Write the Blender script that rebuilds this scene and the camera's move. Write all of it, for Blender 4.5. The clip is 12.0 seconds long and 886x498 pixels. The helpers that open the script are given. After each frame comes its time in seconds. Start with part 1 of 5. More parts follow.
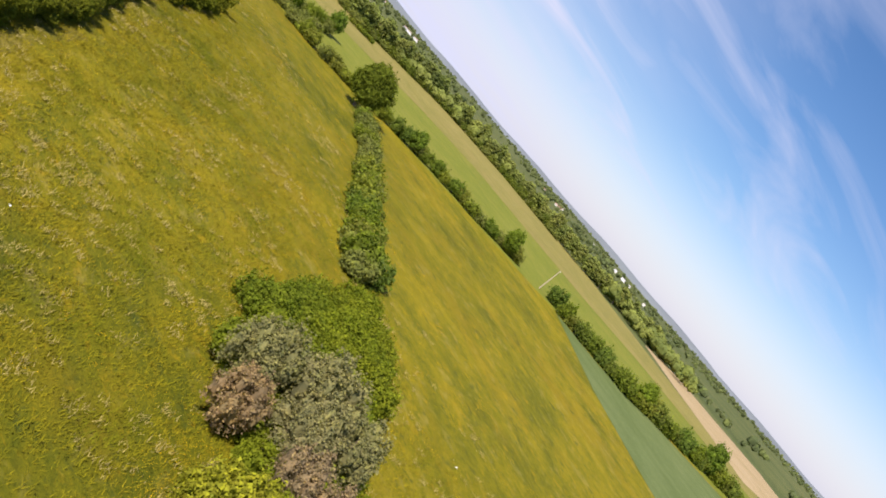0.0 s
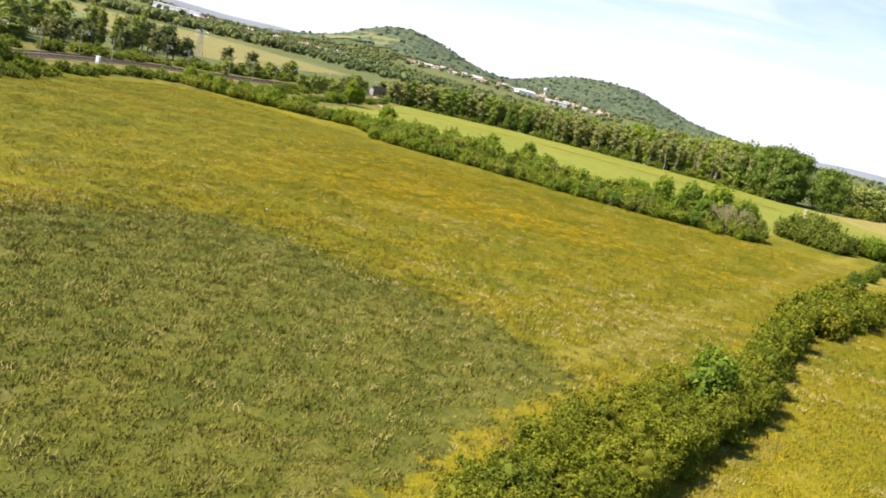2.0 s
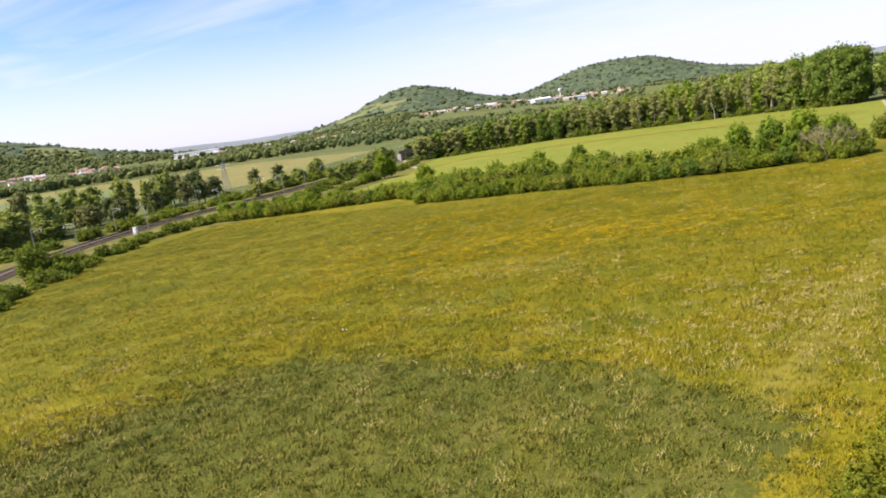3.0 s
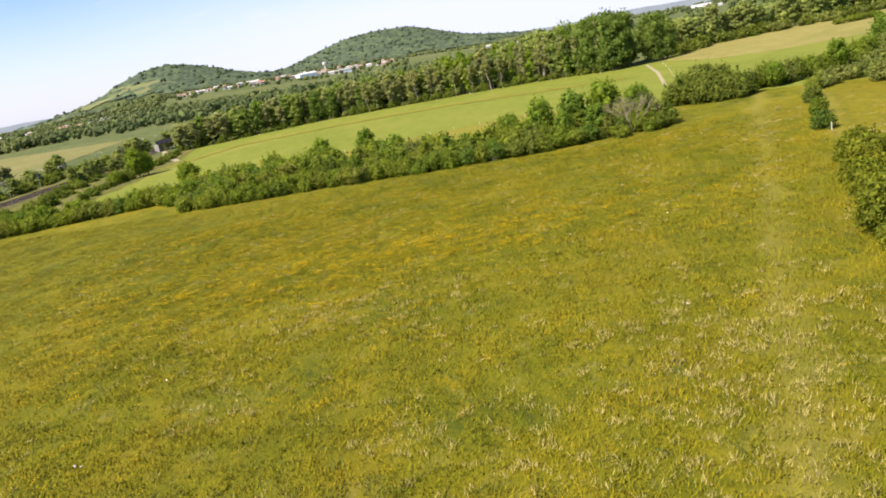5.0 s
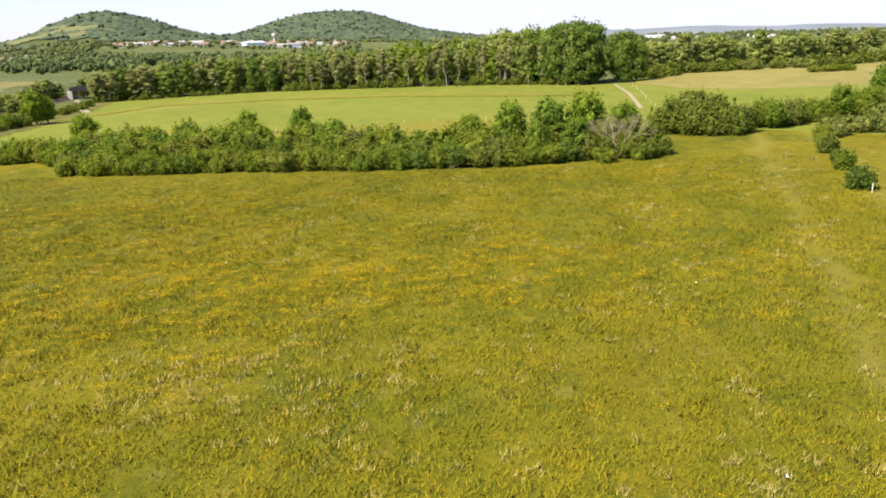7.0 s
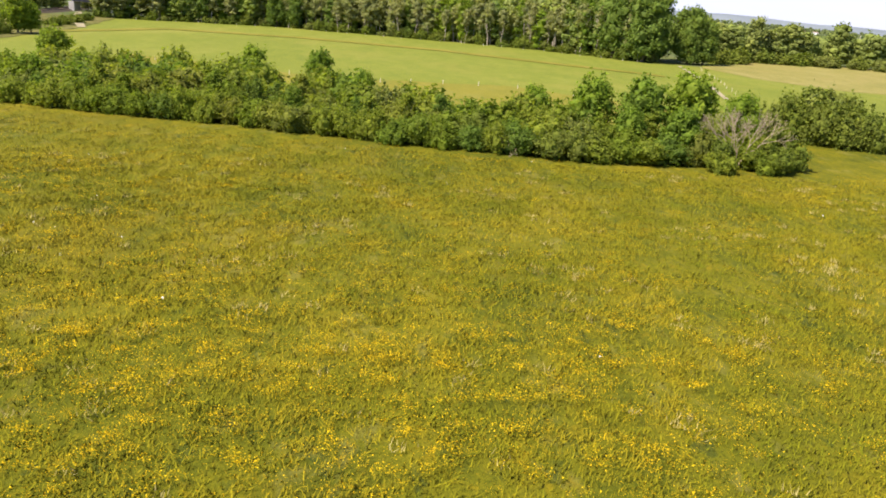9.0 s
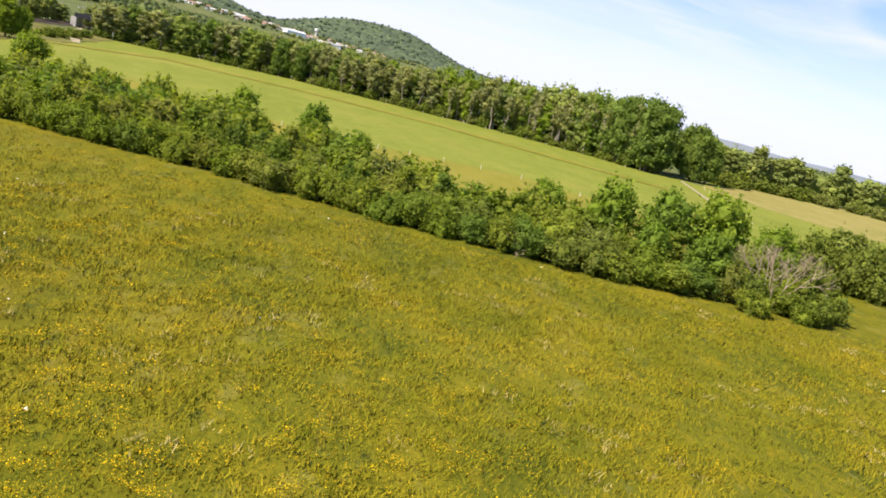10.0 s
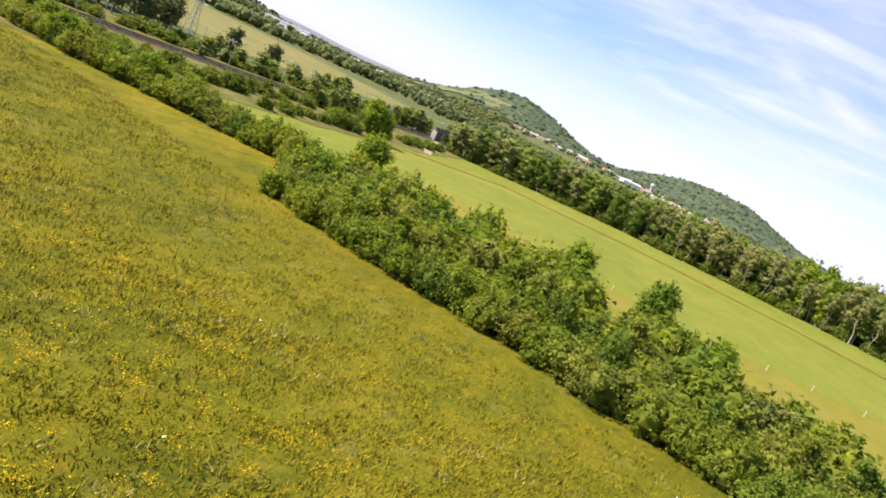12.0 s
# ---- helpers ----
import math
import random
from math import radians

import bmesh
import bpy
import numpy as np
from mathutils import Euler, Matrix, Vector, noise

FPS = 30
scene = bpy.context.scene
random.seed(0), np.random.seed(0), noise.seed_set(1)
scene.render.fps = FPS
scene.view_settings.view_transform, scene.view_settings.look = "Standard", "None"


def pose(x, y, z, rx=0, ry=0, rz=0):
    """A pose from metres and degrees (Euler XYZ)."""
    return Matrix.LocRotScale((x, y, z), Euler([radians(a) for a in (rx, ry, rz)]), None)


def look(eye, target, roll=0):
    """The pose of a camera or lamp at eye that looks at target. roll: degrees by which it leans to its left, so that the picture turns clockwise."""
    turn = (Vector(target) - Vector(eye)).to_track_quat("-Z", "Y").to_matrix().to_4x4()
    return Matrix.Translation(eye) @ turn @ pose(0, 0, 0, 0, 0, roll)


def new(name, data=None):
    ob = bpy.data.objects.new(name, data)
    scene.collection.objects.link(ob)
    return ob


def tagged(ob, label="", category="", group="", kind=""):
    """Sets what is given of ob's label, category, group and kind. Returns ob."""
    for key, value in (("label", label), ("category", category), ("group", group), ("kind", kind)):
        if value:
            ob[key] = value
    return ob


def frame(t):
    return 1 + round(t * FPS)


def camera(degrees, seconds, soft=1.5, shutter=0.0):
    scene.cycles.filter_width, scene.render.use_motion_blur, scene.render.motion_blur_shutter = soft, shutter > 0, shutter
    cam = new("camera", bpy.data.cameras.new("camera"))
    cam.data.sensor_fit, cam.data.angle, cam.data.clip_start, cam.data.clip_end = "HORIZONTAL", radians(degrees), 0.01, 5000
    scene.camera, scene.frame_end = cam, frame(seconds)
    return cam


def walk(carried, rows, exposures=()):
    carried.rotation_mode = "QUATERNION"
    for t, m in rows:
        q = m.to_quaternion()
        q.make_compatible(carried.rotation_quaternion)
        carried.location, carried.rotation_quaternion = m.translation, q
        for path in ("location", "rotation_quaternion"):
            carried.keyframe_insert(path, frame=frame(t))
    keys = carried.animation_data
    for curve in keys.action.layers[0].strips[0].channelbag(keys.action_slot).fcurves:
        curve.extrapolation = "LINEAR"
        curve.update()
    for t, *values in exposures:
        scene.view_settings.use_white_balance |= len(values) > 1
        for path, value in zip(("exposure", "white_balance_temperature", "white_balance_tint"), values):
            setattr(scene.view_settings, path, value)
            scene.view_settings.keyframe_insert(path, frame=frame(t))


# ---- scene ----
# ---- camera ----
cam = camera(60.0, 12.0, soft=1.8)
PATH = [
    (0, (2.464, -28.605, 23.417), (15.184, -13.514, 20.179), 49.11),
    (0.3, (3.904, -25.886, 23.078), (13.056, -8.559, 19.078), 43.49),
    (0.5, (4.547, -23.927, 22.702), (12.187, -5.930, 18.493), 43.09),
    (0.7, (4.876, -21.702, 22.177), (11.505, -3.346, 17.805), 43.97),
    (1, (4.986, -18.058, 21.179), (10.045, 0.460, 15.567), 43.07),
    (1.3, (4.693, -14.175, 19.968), (6.470, 4.496, 13.023), 34.10),
    (1.5, (4.135, -11.799, 19.177), (4.054, 7.030, 12.436), 27.38),
    (1.7, (3.628, -9.393, 18.696), (1.758, 9.660, 12.910), 21.44),
    (2, (2.383, -5.996, 18.269), (-1.131, 13.189, 13.842), 14.06),
    (2.2, (1.344, -3.702, 18.165), (-3.142, 15.376, 14.177), 8.77),
    (2.5, (-0.361, -0.305, 18.142), (-5.708, 18.584, 14.323), 0.98),
    (2.7, (-1.078, 1.948, 18.069), (-6.929, 20.715, 14.387), -5.01),
    (4.3, (-6.125, 19.912, 19.427), (-9.893, 39.373, 16.771), -15.65),
    (4.5, (-6.432, 22.104, 19.506), (-9.961, 41.533, 16.333), -18.69),
    (4.7, (-6.780, 24.273, 19.593), (-9.006, 43.775, 15.755), -15.08),
    (5, (-7.300, 27.468, 19.734), (-7.238, 46.827, 14.712), -10.52),
    (5.3, (-7.599, 30.739, 19.602), (-6.487, 49.849, 13.808), -6.34),
    (5.5, (-7.668, 32.941, 19.481), (-6.875, 51.907, 13.184), -7.28),
    (5.7, (-7.720, 35.190, 19.238), (-6.826, 54.193, 13.066), -3.16),
    (6, (-7.818, 38.585, 18.854), (-5.911, 57.552, 12.804), 1.99),
    (6.3, (-7.846, 41.935, 18.401), (-5.518, 60.995, 12.807), 1.95),
    (6.5, (-7.886, 44.192, 18.126), (-5.984, 63.244, 12.346), -2.71),
    (6.7, (-7.900, 46.612, 17.988), (-6.430, 65.740, 12.333), -4.58),
    (7, (-7.780, 50.260, 17.702), (-5.858, 69.438, 12.361), -1.61),
    (7.2, (-7.844, 52.718, 17.460), (-5.228, 71.853, 12.263), 0.28),
    (8.8, (-9.435, 75.676, 15.652), (-7.129, 94.556, 9.468), 4.41),
    (9, (-9.602, 78.251, 15.370), (-7.763, 97.132, 9.035), 5.28),
    (9.3, (-9.714, 81.870, 14.708), (-7.749, 100.780, 8.501), 7.91),
    (9.5, (-9.850, 84.214, 14.386), (-7.681, 103.173, 8.398), 8.63),
    (9.7, (-10.079, 86.519, 14.200), (-8.126, 105.635, 8.653), 12.81),
    (10, (-10.350, 89.958, 14.011), (-8.045, 109.334, 9.624), 14.51),
    (10.3, (-10.586, 93.667, 13.682), (-10.879, 113.222, 9.495), 13.16),
    (10.5, (-10.835, 96.125, 13.419), (-11.352, 115.762, 9.665), 16.49),
    (10.7, (-11.457, 98.662, 13.318), (-11.209, 118.514, 10.898), 21.63),
    (11, (-12.589, 102.374, 13.249), (-13.186, 122.307, 11.724), 22.88),
    (11.3, (-13.580, 105.778, 13.458), (-16.564, 125.466, 11.593), 22.91),
    (11.5, (-14.361, 107.900, 13.509), (-18.004, 127.426, 11.171), 23.20),
    (11.7, (-15.466, 110.137, 13.452), (-19.804, 129.455, 10.625), 23.99),
    (12, (-17.215, 113.564, 13.224), (-23.130, 132.333, 9.656), 25.29),
]
walk(cam, [(t, look(eye, target, roll)) for t, eye, target, roll in PATH],
     [(0.0, 0.64, 6500, 22), (0.5, 0.80, 6500, 22), (1.0, 0.92, 6500, 22), (1.6, 1.25, 6500, 22), (2.0, 1.24, 6500, 22), (2.7, 1.08, 6500, 22), (4.3, 0.86, 6500, 19), (5.0, 0.98, 6500, 19), (5.5, 1.00, 6500, 19), (7.0, 1.04, 6500, 19), (9.0, 1.04, 6500, 19), (9.5, 1.00, 6500, 19), (10.0, 0.99, 6500, 19), (10.5, 1.04, 6500, 19), (11.0, 1.05, 6500, 22), (11.5, 0.80, 6500, 22), (12.0, 1.08, 6500, 22)])

# ---- light ----
SUN_FROM = Vector((-0.88, -0.42, 1.2)).normalized()  # towards the sun
world = bpy.data.worlds.new("sky")
scene.world = world
world.use_nodes = True


def build_sky():
    nt = world.node_tree
    nt.nodes.clear()
    out = nt.nodes.new("ShaderNodeOutputWorld")
    bg = nt.nodes.new("ShaderNodeBackground")
    sky = nt.nodes.new("ShaderNodeTexSky")
    sky.sky_type = "NISHITA"
    sky.sun_disc = False
    sky.sun_elevation = math.asin(SUN_FROM.z)
    sky.sun_rotation = math.atan2(SUN_FROM.x, SUN_FROM.y)
    sky.air_density, sky.dust_density, sky.ozone_density = 1.0, 0.5, 2.6
    # thin cirrus: stretched noise, denser towards the horizon
    tc = nt.nodes.new("ShaderNodeTexCoord")
    sep = nt.nodes.new("ShaderNodeSeparateXYZ")
    nt.links.new(tc.outputs["Generated"], sep.inputs[0])
    up = nt.nodes.new("ShaderNodeMath"); up.operation = "ADD"; up.inputs[1].default_value = 0.16
    nt.links.new(sep.outputs["Z"], up.inputs[0])
    flat = nt.nodes.new("ShaderNodeVectorMath"); flat.operation = "DIVIDE"
    comb = nt.nodes.new("ShaderNodeCombineXYZ")
    for k in range(3):
        nt.links.new(up.outputs[0], comb.inputs[k])
    nt.links.new(tc.outputs["Generated"], flat.inputs[0])
    nt.links.new(comb.outputs[0], flat.inputs[1])
    mp = nt.nodes.new("ShaderNodeMapping")
    mp.inputs["Rotation"].default_value = (0, 0, radians(35))
    mp.inputs["Scale"].default_value = (0.75, 1.6, 1.0)
    nt.links.new(flat.outputs[0], mp.inputs[0])
    n1 = nt.nodes.new("ShaderNodeTexNoise")
    n1.inputs["Scale"].default_value = 1.3
    n1.inputs["Detail"].default_value = 9
    n1.inputs["Roughness"].default_value = 0.52
    n1.inputs["Distortion"].default_value = 1.0
    nt.links.new(mp.outputs[0], n1.inputs[0])
    r1 = nt.nodes.new("ShaderNodeValToRGB")
    r1.color_ramp.elements[0].position = 0.44
    r1.color_ramp.elements[1].position = 0.98
    nt.links.new(n1.outputs["Fac"], r1.inputs[0])
    low = nt.nodes.new("ShaderNodeMapRange")
    low.inputs["From Min"].default_value, low.inputs["From Max"].default_value = -0.02, 0.17
    low.inputs["To Min"].default_value, low.inputs["To Max"].default_value = 0.7, 0.0
    low.interpolation_type = "SMOOTHSTEP"
    nt.links.new(sep.outputs["Z"], low.inputs["Value"])
    add = nt.nodes.new("ShaderNodeMath"); add.operation = "MAXIMUM"
    nt.links.new(r1.outputs[0], add.inputs[0])
    nt.links.new(low.outputs[0], add.inputs[1])
    mix = nt.nodes.new("ShaderNodeMix"); mix.data_type = "RGBA"
    mix.inputs["B"].default_value = (5.4, 5.9, 7.1, 1)
    # a soft veil of high cloud over the valley
    dot = nt.nodes.new("ShaderNodeVectorMath"); dot.operation = "DOT_PRODUCT"
    dot.inputs[1].default_value = (0.20, 0.95, 0.23)
    nt.links.new(tc.outputs["Generated"], dot.inputs[0])
    veil = nt.nodes.new("ShaderNodeMapRange"); veil.interpolation_type = "SMOOTHSTEP"
    veil.inputs["From Min"].default_value, veil.inputs["From Max"].default_value = 0.80, 1.0
    veil.inputs["To Max"].default_value = 0.8
    nt.links.new(dot.outputs["Value"], veil.inputs["Value"])
    n2 = nt.nodes.new("ShaderNodeTexNoise")
    n2.inputs["Scale"].default_value, n2.inputs["Detail"].default_value = 2.2, 6
    nt.links.new(mp.outputs[0], n2.inputs[0])
    soft = nt.nodes.new("ShaderNodeMath"); soft.operation = "MULTIPLY"
    nt.links.new(n2.outputs["Fac"], soft.inputs[0]); nt.links.new(veil.outputs[0], soft.inputs[1])
    total = nt.nodes.new("ShaderNodeMath"); total.operation = "ADD"; total.use_clamp = True
    nt.links.new(soft.outputs[0], total.inputs[0])
    nt.links.new(add.outputs[0], total.inputs[1])
    nt.links.new(total.outputs[0], mix.inputs["Factor"])
    rich = nt.nodes.new("ShaderNodeHueSaturation")
    rich.inputs["Hue"].default_value = 0.50
    rich.inputs["Saturation"].default_value = 1.25
    nt.links.new(sky.outputs[0], rich.inputs["Color"])
    nt.links.new(rich.outputs[0], mix.inputs["A"])
    nt.links.new(mix.outputs["Result"], bg.inputs[0])
    bg.inputs[1].default_value = 0.085
    nt.links.new(bg.outputs[0], out.inputs[0])


build_sky()
sun_data = bpy.data.lights.new("sun", "SUN")
sun_data.energy, sun_data.angle, sun_data.color = 5.0, radians(0.6), (1.0, 0.93, 0.80)
sun = new("sun", sun_data)
sun.matrix_basis = look(SUN_FROM * 300, (0, 0, 0))

# ---- materials ----
MATS = {}


def ramp(nt, src, stops):
    r = nt.nodes.new("ShaderNodeValToRGB")
    e = r.color_ramp.elements
    while len(e) < len(stops):
        e.new(0.5)
    for el, (pos, col) in zip(e, stops):
        el.position, el.color = pos, (*col, 1)
    nt.links.new(src, r.inputs[0])
    return r.outputs[0]


def tex(nt, scale, detail=4, rough=0.6, stretch=None, turn=0.0, distort=0.0):
    geo = nt.nodes.new("ShaderNodeNewGeometry")
    src = geo.outputs["Position"]
    if stretch:
        mp = nt.nodes.new("ShaderNodeMapping")
        mp.inputs["Rotation"].default_value = (0, 0, turn)
        mp.inputs["Scale"].default_value = stretch
        nt.links.new(src, mp.inputs[0])
        src = mp.outputs[0]
    n = nt.nodes.new("ShaderNodeTexNoise")
    n.inputs["Scale"].default_value, n.inputs["Detail"].default_value = scale, detail
    n.inputs["Roughness"].default_value, n.inputs["Distortion"].default_value = rough, distort
    nt.links.new(src, n.inputs[0])
    return n.outputs["Fac"]


def mixc(nt, fac, a, b, kind="MIX"):
    m = nt.nodes.new("ShaderNodeMix")
    m.data_type, m.blend_type = "RGBA", kind
    for sock, val in (("Factor", fac), ("A", a), ("B", b)):
        if isinstance(val, (tuple, list)):
            m.inputs[sock].default_value = (*val, 1)
        elif isinstance(val, (int, float)):
            m.inputs[sock].default_value = val
        else:
            nt.links.new(val, m.inputs[sock])
    return m.outputs["Result"]


def base(name, roughness=0.9, spec=0.2):
    m = bpy.data.materials.new(name)
    m.use_nodes = True
    b = m.node_tree.nodes["Principled BSDF"]
    b.inputs["Roughness"].default_value = roughness
    b.inputs["Specular IOR Level"].default_value = spec
    MATS[name] = m
    return m, m.node_tree, b


def bump(nt, b, height, strength, dist):
    bp = nt.nodes.new("ShaderNodeBump")
    bp.inputs["Strength"].default_value, bp.inputs["Distance"].default_value = strength, dist
    nt.links.new(height, bp.inputs["Height"])
    nt.links.new(bp.outputs[0], b.inputs["Normal"])


def greener_shaded(nt):
    """Where the meadow is a fresher green and its foot is darkened for shade within the grass: by the copse, and from
    the weeds on to the thicket.
    """
    geo = nt.nodes.new("ShaderNodeNewGeometry")
    sep = nt.nodes.new("ShaderNodeSeparateXYZ")
    nt.links.new(geo.outputs["Position"], sep.inputs[0])

    def span(axis, lo, hi):
        mr = nt.nodes.new("ShaderNodeMapRange")
        mr.inputs["From Min"].default_value, mr.inputs["From Max"].default_value = lo, hi
        nt.links.new(sep.outputs[axis], mr.inputs["Value"])
        return mr.outputs[0]

    no, yes = (0, 0, 0), (1, 1, 1)
    along_y = ramp(nt, span("Y", 0, 200), [(0.02, (0.9, 0.9, 0.9)), (0.11, no), (0.19, no), (0.32, yes), (0.90, yes), (1.0, no)])
    both = nt.nodes.new("ShaderNodeMath"); both.operation = "MULTIPLY"
    nt.links.new(along_y, both.inputs[0])
    nt.links.new(span("X", 120, 30), both.inputs[1])
    return both.outputs[0]


def soil_colour(nt, stops, big=0.03, fine=2.5, accents=(), stripes=False):
    """Grassland: patches, streaks and fine tufting of the given colours. Returns colour and fine relief."""
    n1 = tex(nt, big, 6, 0.62, distort=0.6)
    n2 = tex(nt, fine, 7, 0.82, (1, 0.6, 1), 0.5)
    n4 = tex(nt, 0.22, 5, 0.65, (1.0, 0.45, 1), 0.35)
    total = None
    for n, w in ((n1, 0.42), (n4, 0.52), (n2, 0.40)):
        m = nt.nodes.new("ShaderNodeMath"); m.operation = "MULTIPLY_ADD"
        nt.links.new(n, m.inputs[0]); m.inputs[1].default_value = w
        if total is None:
            m.inputs[2].default_value = -0.17
        else:
            nt.links.new(total, m.inputs[2])
        total = m.outputs[0]
    col = ramp(nt, total, stops)
    speck = tex(nt, 5.0, 3, 0.75, (1.0, 0.75, 1), 0.4)
    col = mixc(nt, 1.0, col, ramp(nt, speck, [(0.30, (0.68, 0.72, 0.7)), (0.48, (0.95, 0.97, 0.93)), (0.58, (1.06, 1.04, 1.0)), (0.72, (1.3, 1.24, 1.2))]), "MULTIPLY")
    for scale, lo, hi, c, amount in accents:
        a = tex(nt, scale, 6, 0.7, (1.0, 0.6, 1), 0.6, 0.4)
        f = ramp(nt, a, [(lo, (0, 0, 0)), (hi, (amount, amount, amount))])
        col = mixc(nt, f, col, c)
    if stripes:
        geo = nt.nodes.new("ShaderNodeNewGeometry")
        dot = nt.nodes.new("ShaderNodeVectorMath"); dot.operation = "DOT_PRODUCT"
        dot.inputs[1].default_value = (0.916, -0.40, 0)
        nt.links.new(geo.outputs["Position"], dot.inputs[0])
        wob = nt.nodes.new("ShaderNodeMath"); wob.operation = "MULTIPLY_ADD"
        nt.links.new(tex(nt, 0.06, 3), wob.inputs[0]); wob.inputs[1].default_value = 5.0
        nt.links.new(dot.outputs["Value"], wob.inputs[2])
        mr = nt.nodes.new("ShaderNodeMapRange")
        mr.inputs["From Min"].default_value, mr.inputs["From Max"].default_value = -26, 6
        nt.links.new(wob.outputs[0], mr.inputs["Value"])
        f = ramp(nt, mr.outputs[0], [(0.0, (0, 0, 0)), (0.30, (0, 0, 0)), (0.36, (.7, .7, .7)), (0.44, (0.02, 0.02, 0.02)),
                                     (0.58, (0.03, 0.03, 0.03)), (0.64, (.8, .8, .8)), (0.72, (.1, .1, .1)), (0.9, (0, 0, 0))])
        col = mixc(nt, f, col, (0.25, 0.205, 0.034))
        # fresher green, with the shade under the blades put into the ground colour
        col = mixc(nt, greener_shaded(nt), col, (0.69, 0.755, 0.72), "MULTIPLY")
    return col, n2


def soil_mat(name, stops, big=0.03, fine=2.5, bumped=0.5, accents=(), stripes=False):
    m, nt, b = base(name, 0.95, 0.1)
    col, n2 = soil_colour(nt, stops, big, fine, accents, stripes)
    nt.links.new(col, b.inputs["Base Color"])
    bump(nt, b, n2, bumped, 0.25)
    return m


def patch_mat(name, inner, outer):
    """One growth giving way to another over a ragged band; the fade is painted on the mesh."""
    m, nt, b = base(name, 0.95, 0.1)
    c1, n2 = soil_colour(nt, *inner)
    c0, _ = soil_colour(nt, *outer)
    at = nt.nodes.new("ShaderNodeAttribute")
    at.attribute_name = "fade"
    jit = nt.nodes.new("ShaderNodeMath"); jit.operation = "MULTIPLY_ADD"
    nt.links.new(tex(nt, 0.45, 6, 0.75), jit.inputs[0]); jit.inputs[1].default_value = 1.7
    nt.links.new(at.outputs["Fac"], jit.inputs[2])
    f = ramp(nt, jit.outputs[0], [(0.0, (0, 0, 0)), (0.92, (0, 0, 0)), (1.35, (1, 1, 1))])
    nt.links.new(mixc(nt, f, c0, c1), b.inputs["Base Color"])
    bump(nt, b, n2, 0.7, 0.25)


def leaf_mat(name, cols, spread=0.5, translucent=0.32, grain=1.4):
    """Foliage: colour by object, by leaf and by patch, a little light shining through."""
    m, nt, b = base(name, 0.75, 0.08)
    info = nt.nodes.new("ShaderNodeObjectInfo")
    geo = nt.nodes.new("ShaderNodeNewGeometry")
    by_thing = ramp(nt, info.outputs["Random"], [((k + 0.5) / len(cols), c) for k, c in enumerate(cols)])
    by_leaf = ramp(nt, geo.outputs["Random Per Island"], [(0.0, (1 - spread,) * 3), (0.6, (1, 1, 0.95)), (1.0, (1 + spread, 1 + spread, 1.0))])
    col = mixc(nt, 1.0, by_thing, by_leaf, "MULTIPLY")
    patch = ramp(nt, tex(nt, grain, 4), [(0.3, (0.75, 0.8, 0.8)), (0.7, (1.25, 1.15, 1.0))])
    col = mixc(nt, 1.0, col, patch, "MULTIPLY")
    nt.links.new(col, b.inputs["Base Color"])
    out = nt.nodes["Material Output"]
    tr = nt.nodes.new("ShaderNodeBsdfTranslucent")
    nt.links.new(mixc(nt, 1.0, col, (1.3, 1.35, 0.5), "MULTIPLY"), tr.inputs[0])
    ms = nt.nodes.new("ShaderNodeMixShader")
    ms.inputs[0].default_value = translucent
    nt.links.new(b.outputs[0], ms.inputs[1])
    nt.links.new(tr.outputs[0], ms.inputs[2])
    nt.links.new(ms.outputs[0], out.inputs[0])
    return m


def plain_mat(name, col, roughness=0.8, metal=0.0, var=0.25, scale=1.5, bumped=0.1):
    m, nt, b = base(name, roughness, 0.3)
    c = ramp(nt, tex(nt, scale, 6), [(0.25, tuple(v * (1 - var) for v in col)), (0.75, tuple(min(1, v * (1 + var)) for v in col))])
    nt.links.new(c, b.inputs["Base Color"])
    b.inputs["Metallic"].default_value = metal
    bump(nt, b, tex(nt, scale * 8, 4), bumped, 0.02)
    return m


MEADOW = [(0.34, (0.072, 0.082, 0.005)), (0.42, (0.115, 0.114, 0.006)), (0.50, (0.163, 0.145, 0.006)), (0.58, (0.212, 0.172, 0.008)), (0.68, (0.265, 0.204, 0.015))]
MEADOW_ACCENTS = ((0.07, 0.50, 0.64, (0.205, 0.148, 0.008), 0.55), (0.11, 0.52, 0.68, (0.086, 0.096, 0.005), 0.45), (0.45, 0.55, 0.66, (0.27, 0.22, 0.055), 0.4),
                  (0.65, 0.575, 0.66, (0.052, 0.070, 0.012), 0.65), (0.8, 0.575, 0.67, (0.33, 0.215, 0.006), 0.5), (2.2, 0.58, 0.70, (0.040, 0.056, 0.007), 0.45))
HAYFIELD = (MEADOW, 0.035, 1.6, MEADOW_ACCENTS, True)
soil_mat("meadow_grass", MEADOW, 0.035, 1.6, 0.6, MEADOW_ACCENTS, True)
patch_mat("rough_weeds", ([(0.34, (0.036, 0.047, 0.007)), (0.44, (0.060, 0.072, 0.009)), (0.54, (0.090, 0.096, 0.014)), (0.66, (0.140, 0.130, 0.028))], 0.08, 1.5, ((0.7, 0.53, 0.66, (0.18, 0.155, 0.055), 0.4), (0.12, 0.5, 0.65, (0.082, 0.094, 0.012), 0.5), (0.1, 0.54, 0.68, (0.15, 0.13, 0.012), 0.4))), HAYFIELD)
patch_mat("mown_verge", ([(0.36, (0.070, 0.076, 0.010)), (0.48, (0.128, 0.118, 0.014)), (0.66, (0.20, 0.160, 0.03))], 0.1, 2.2), HAYFIELD)
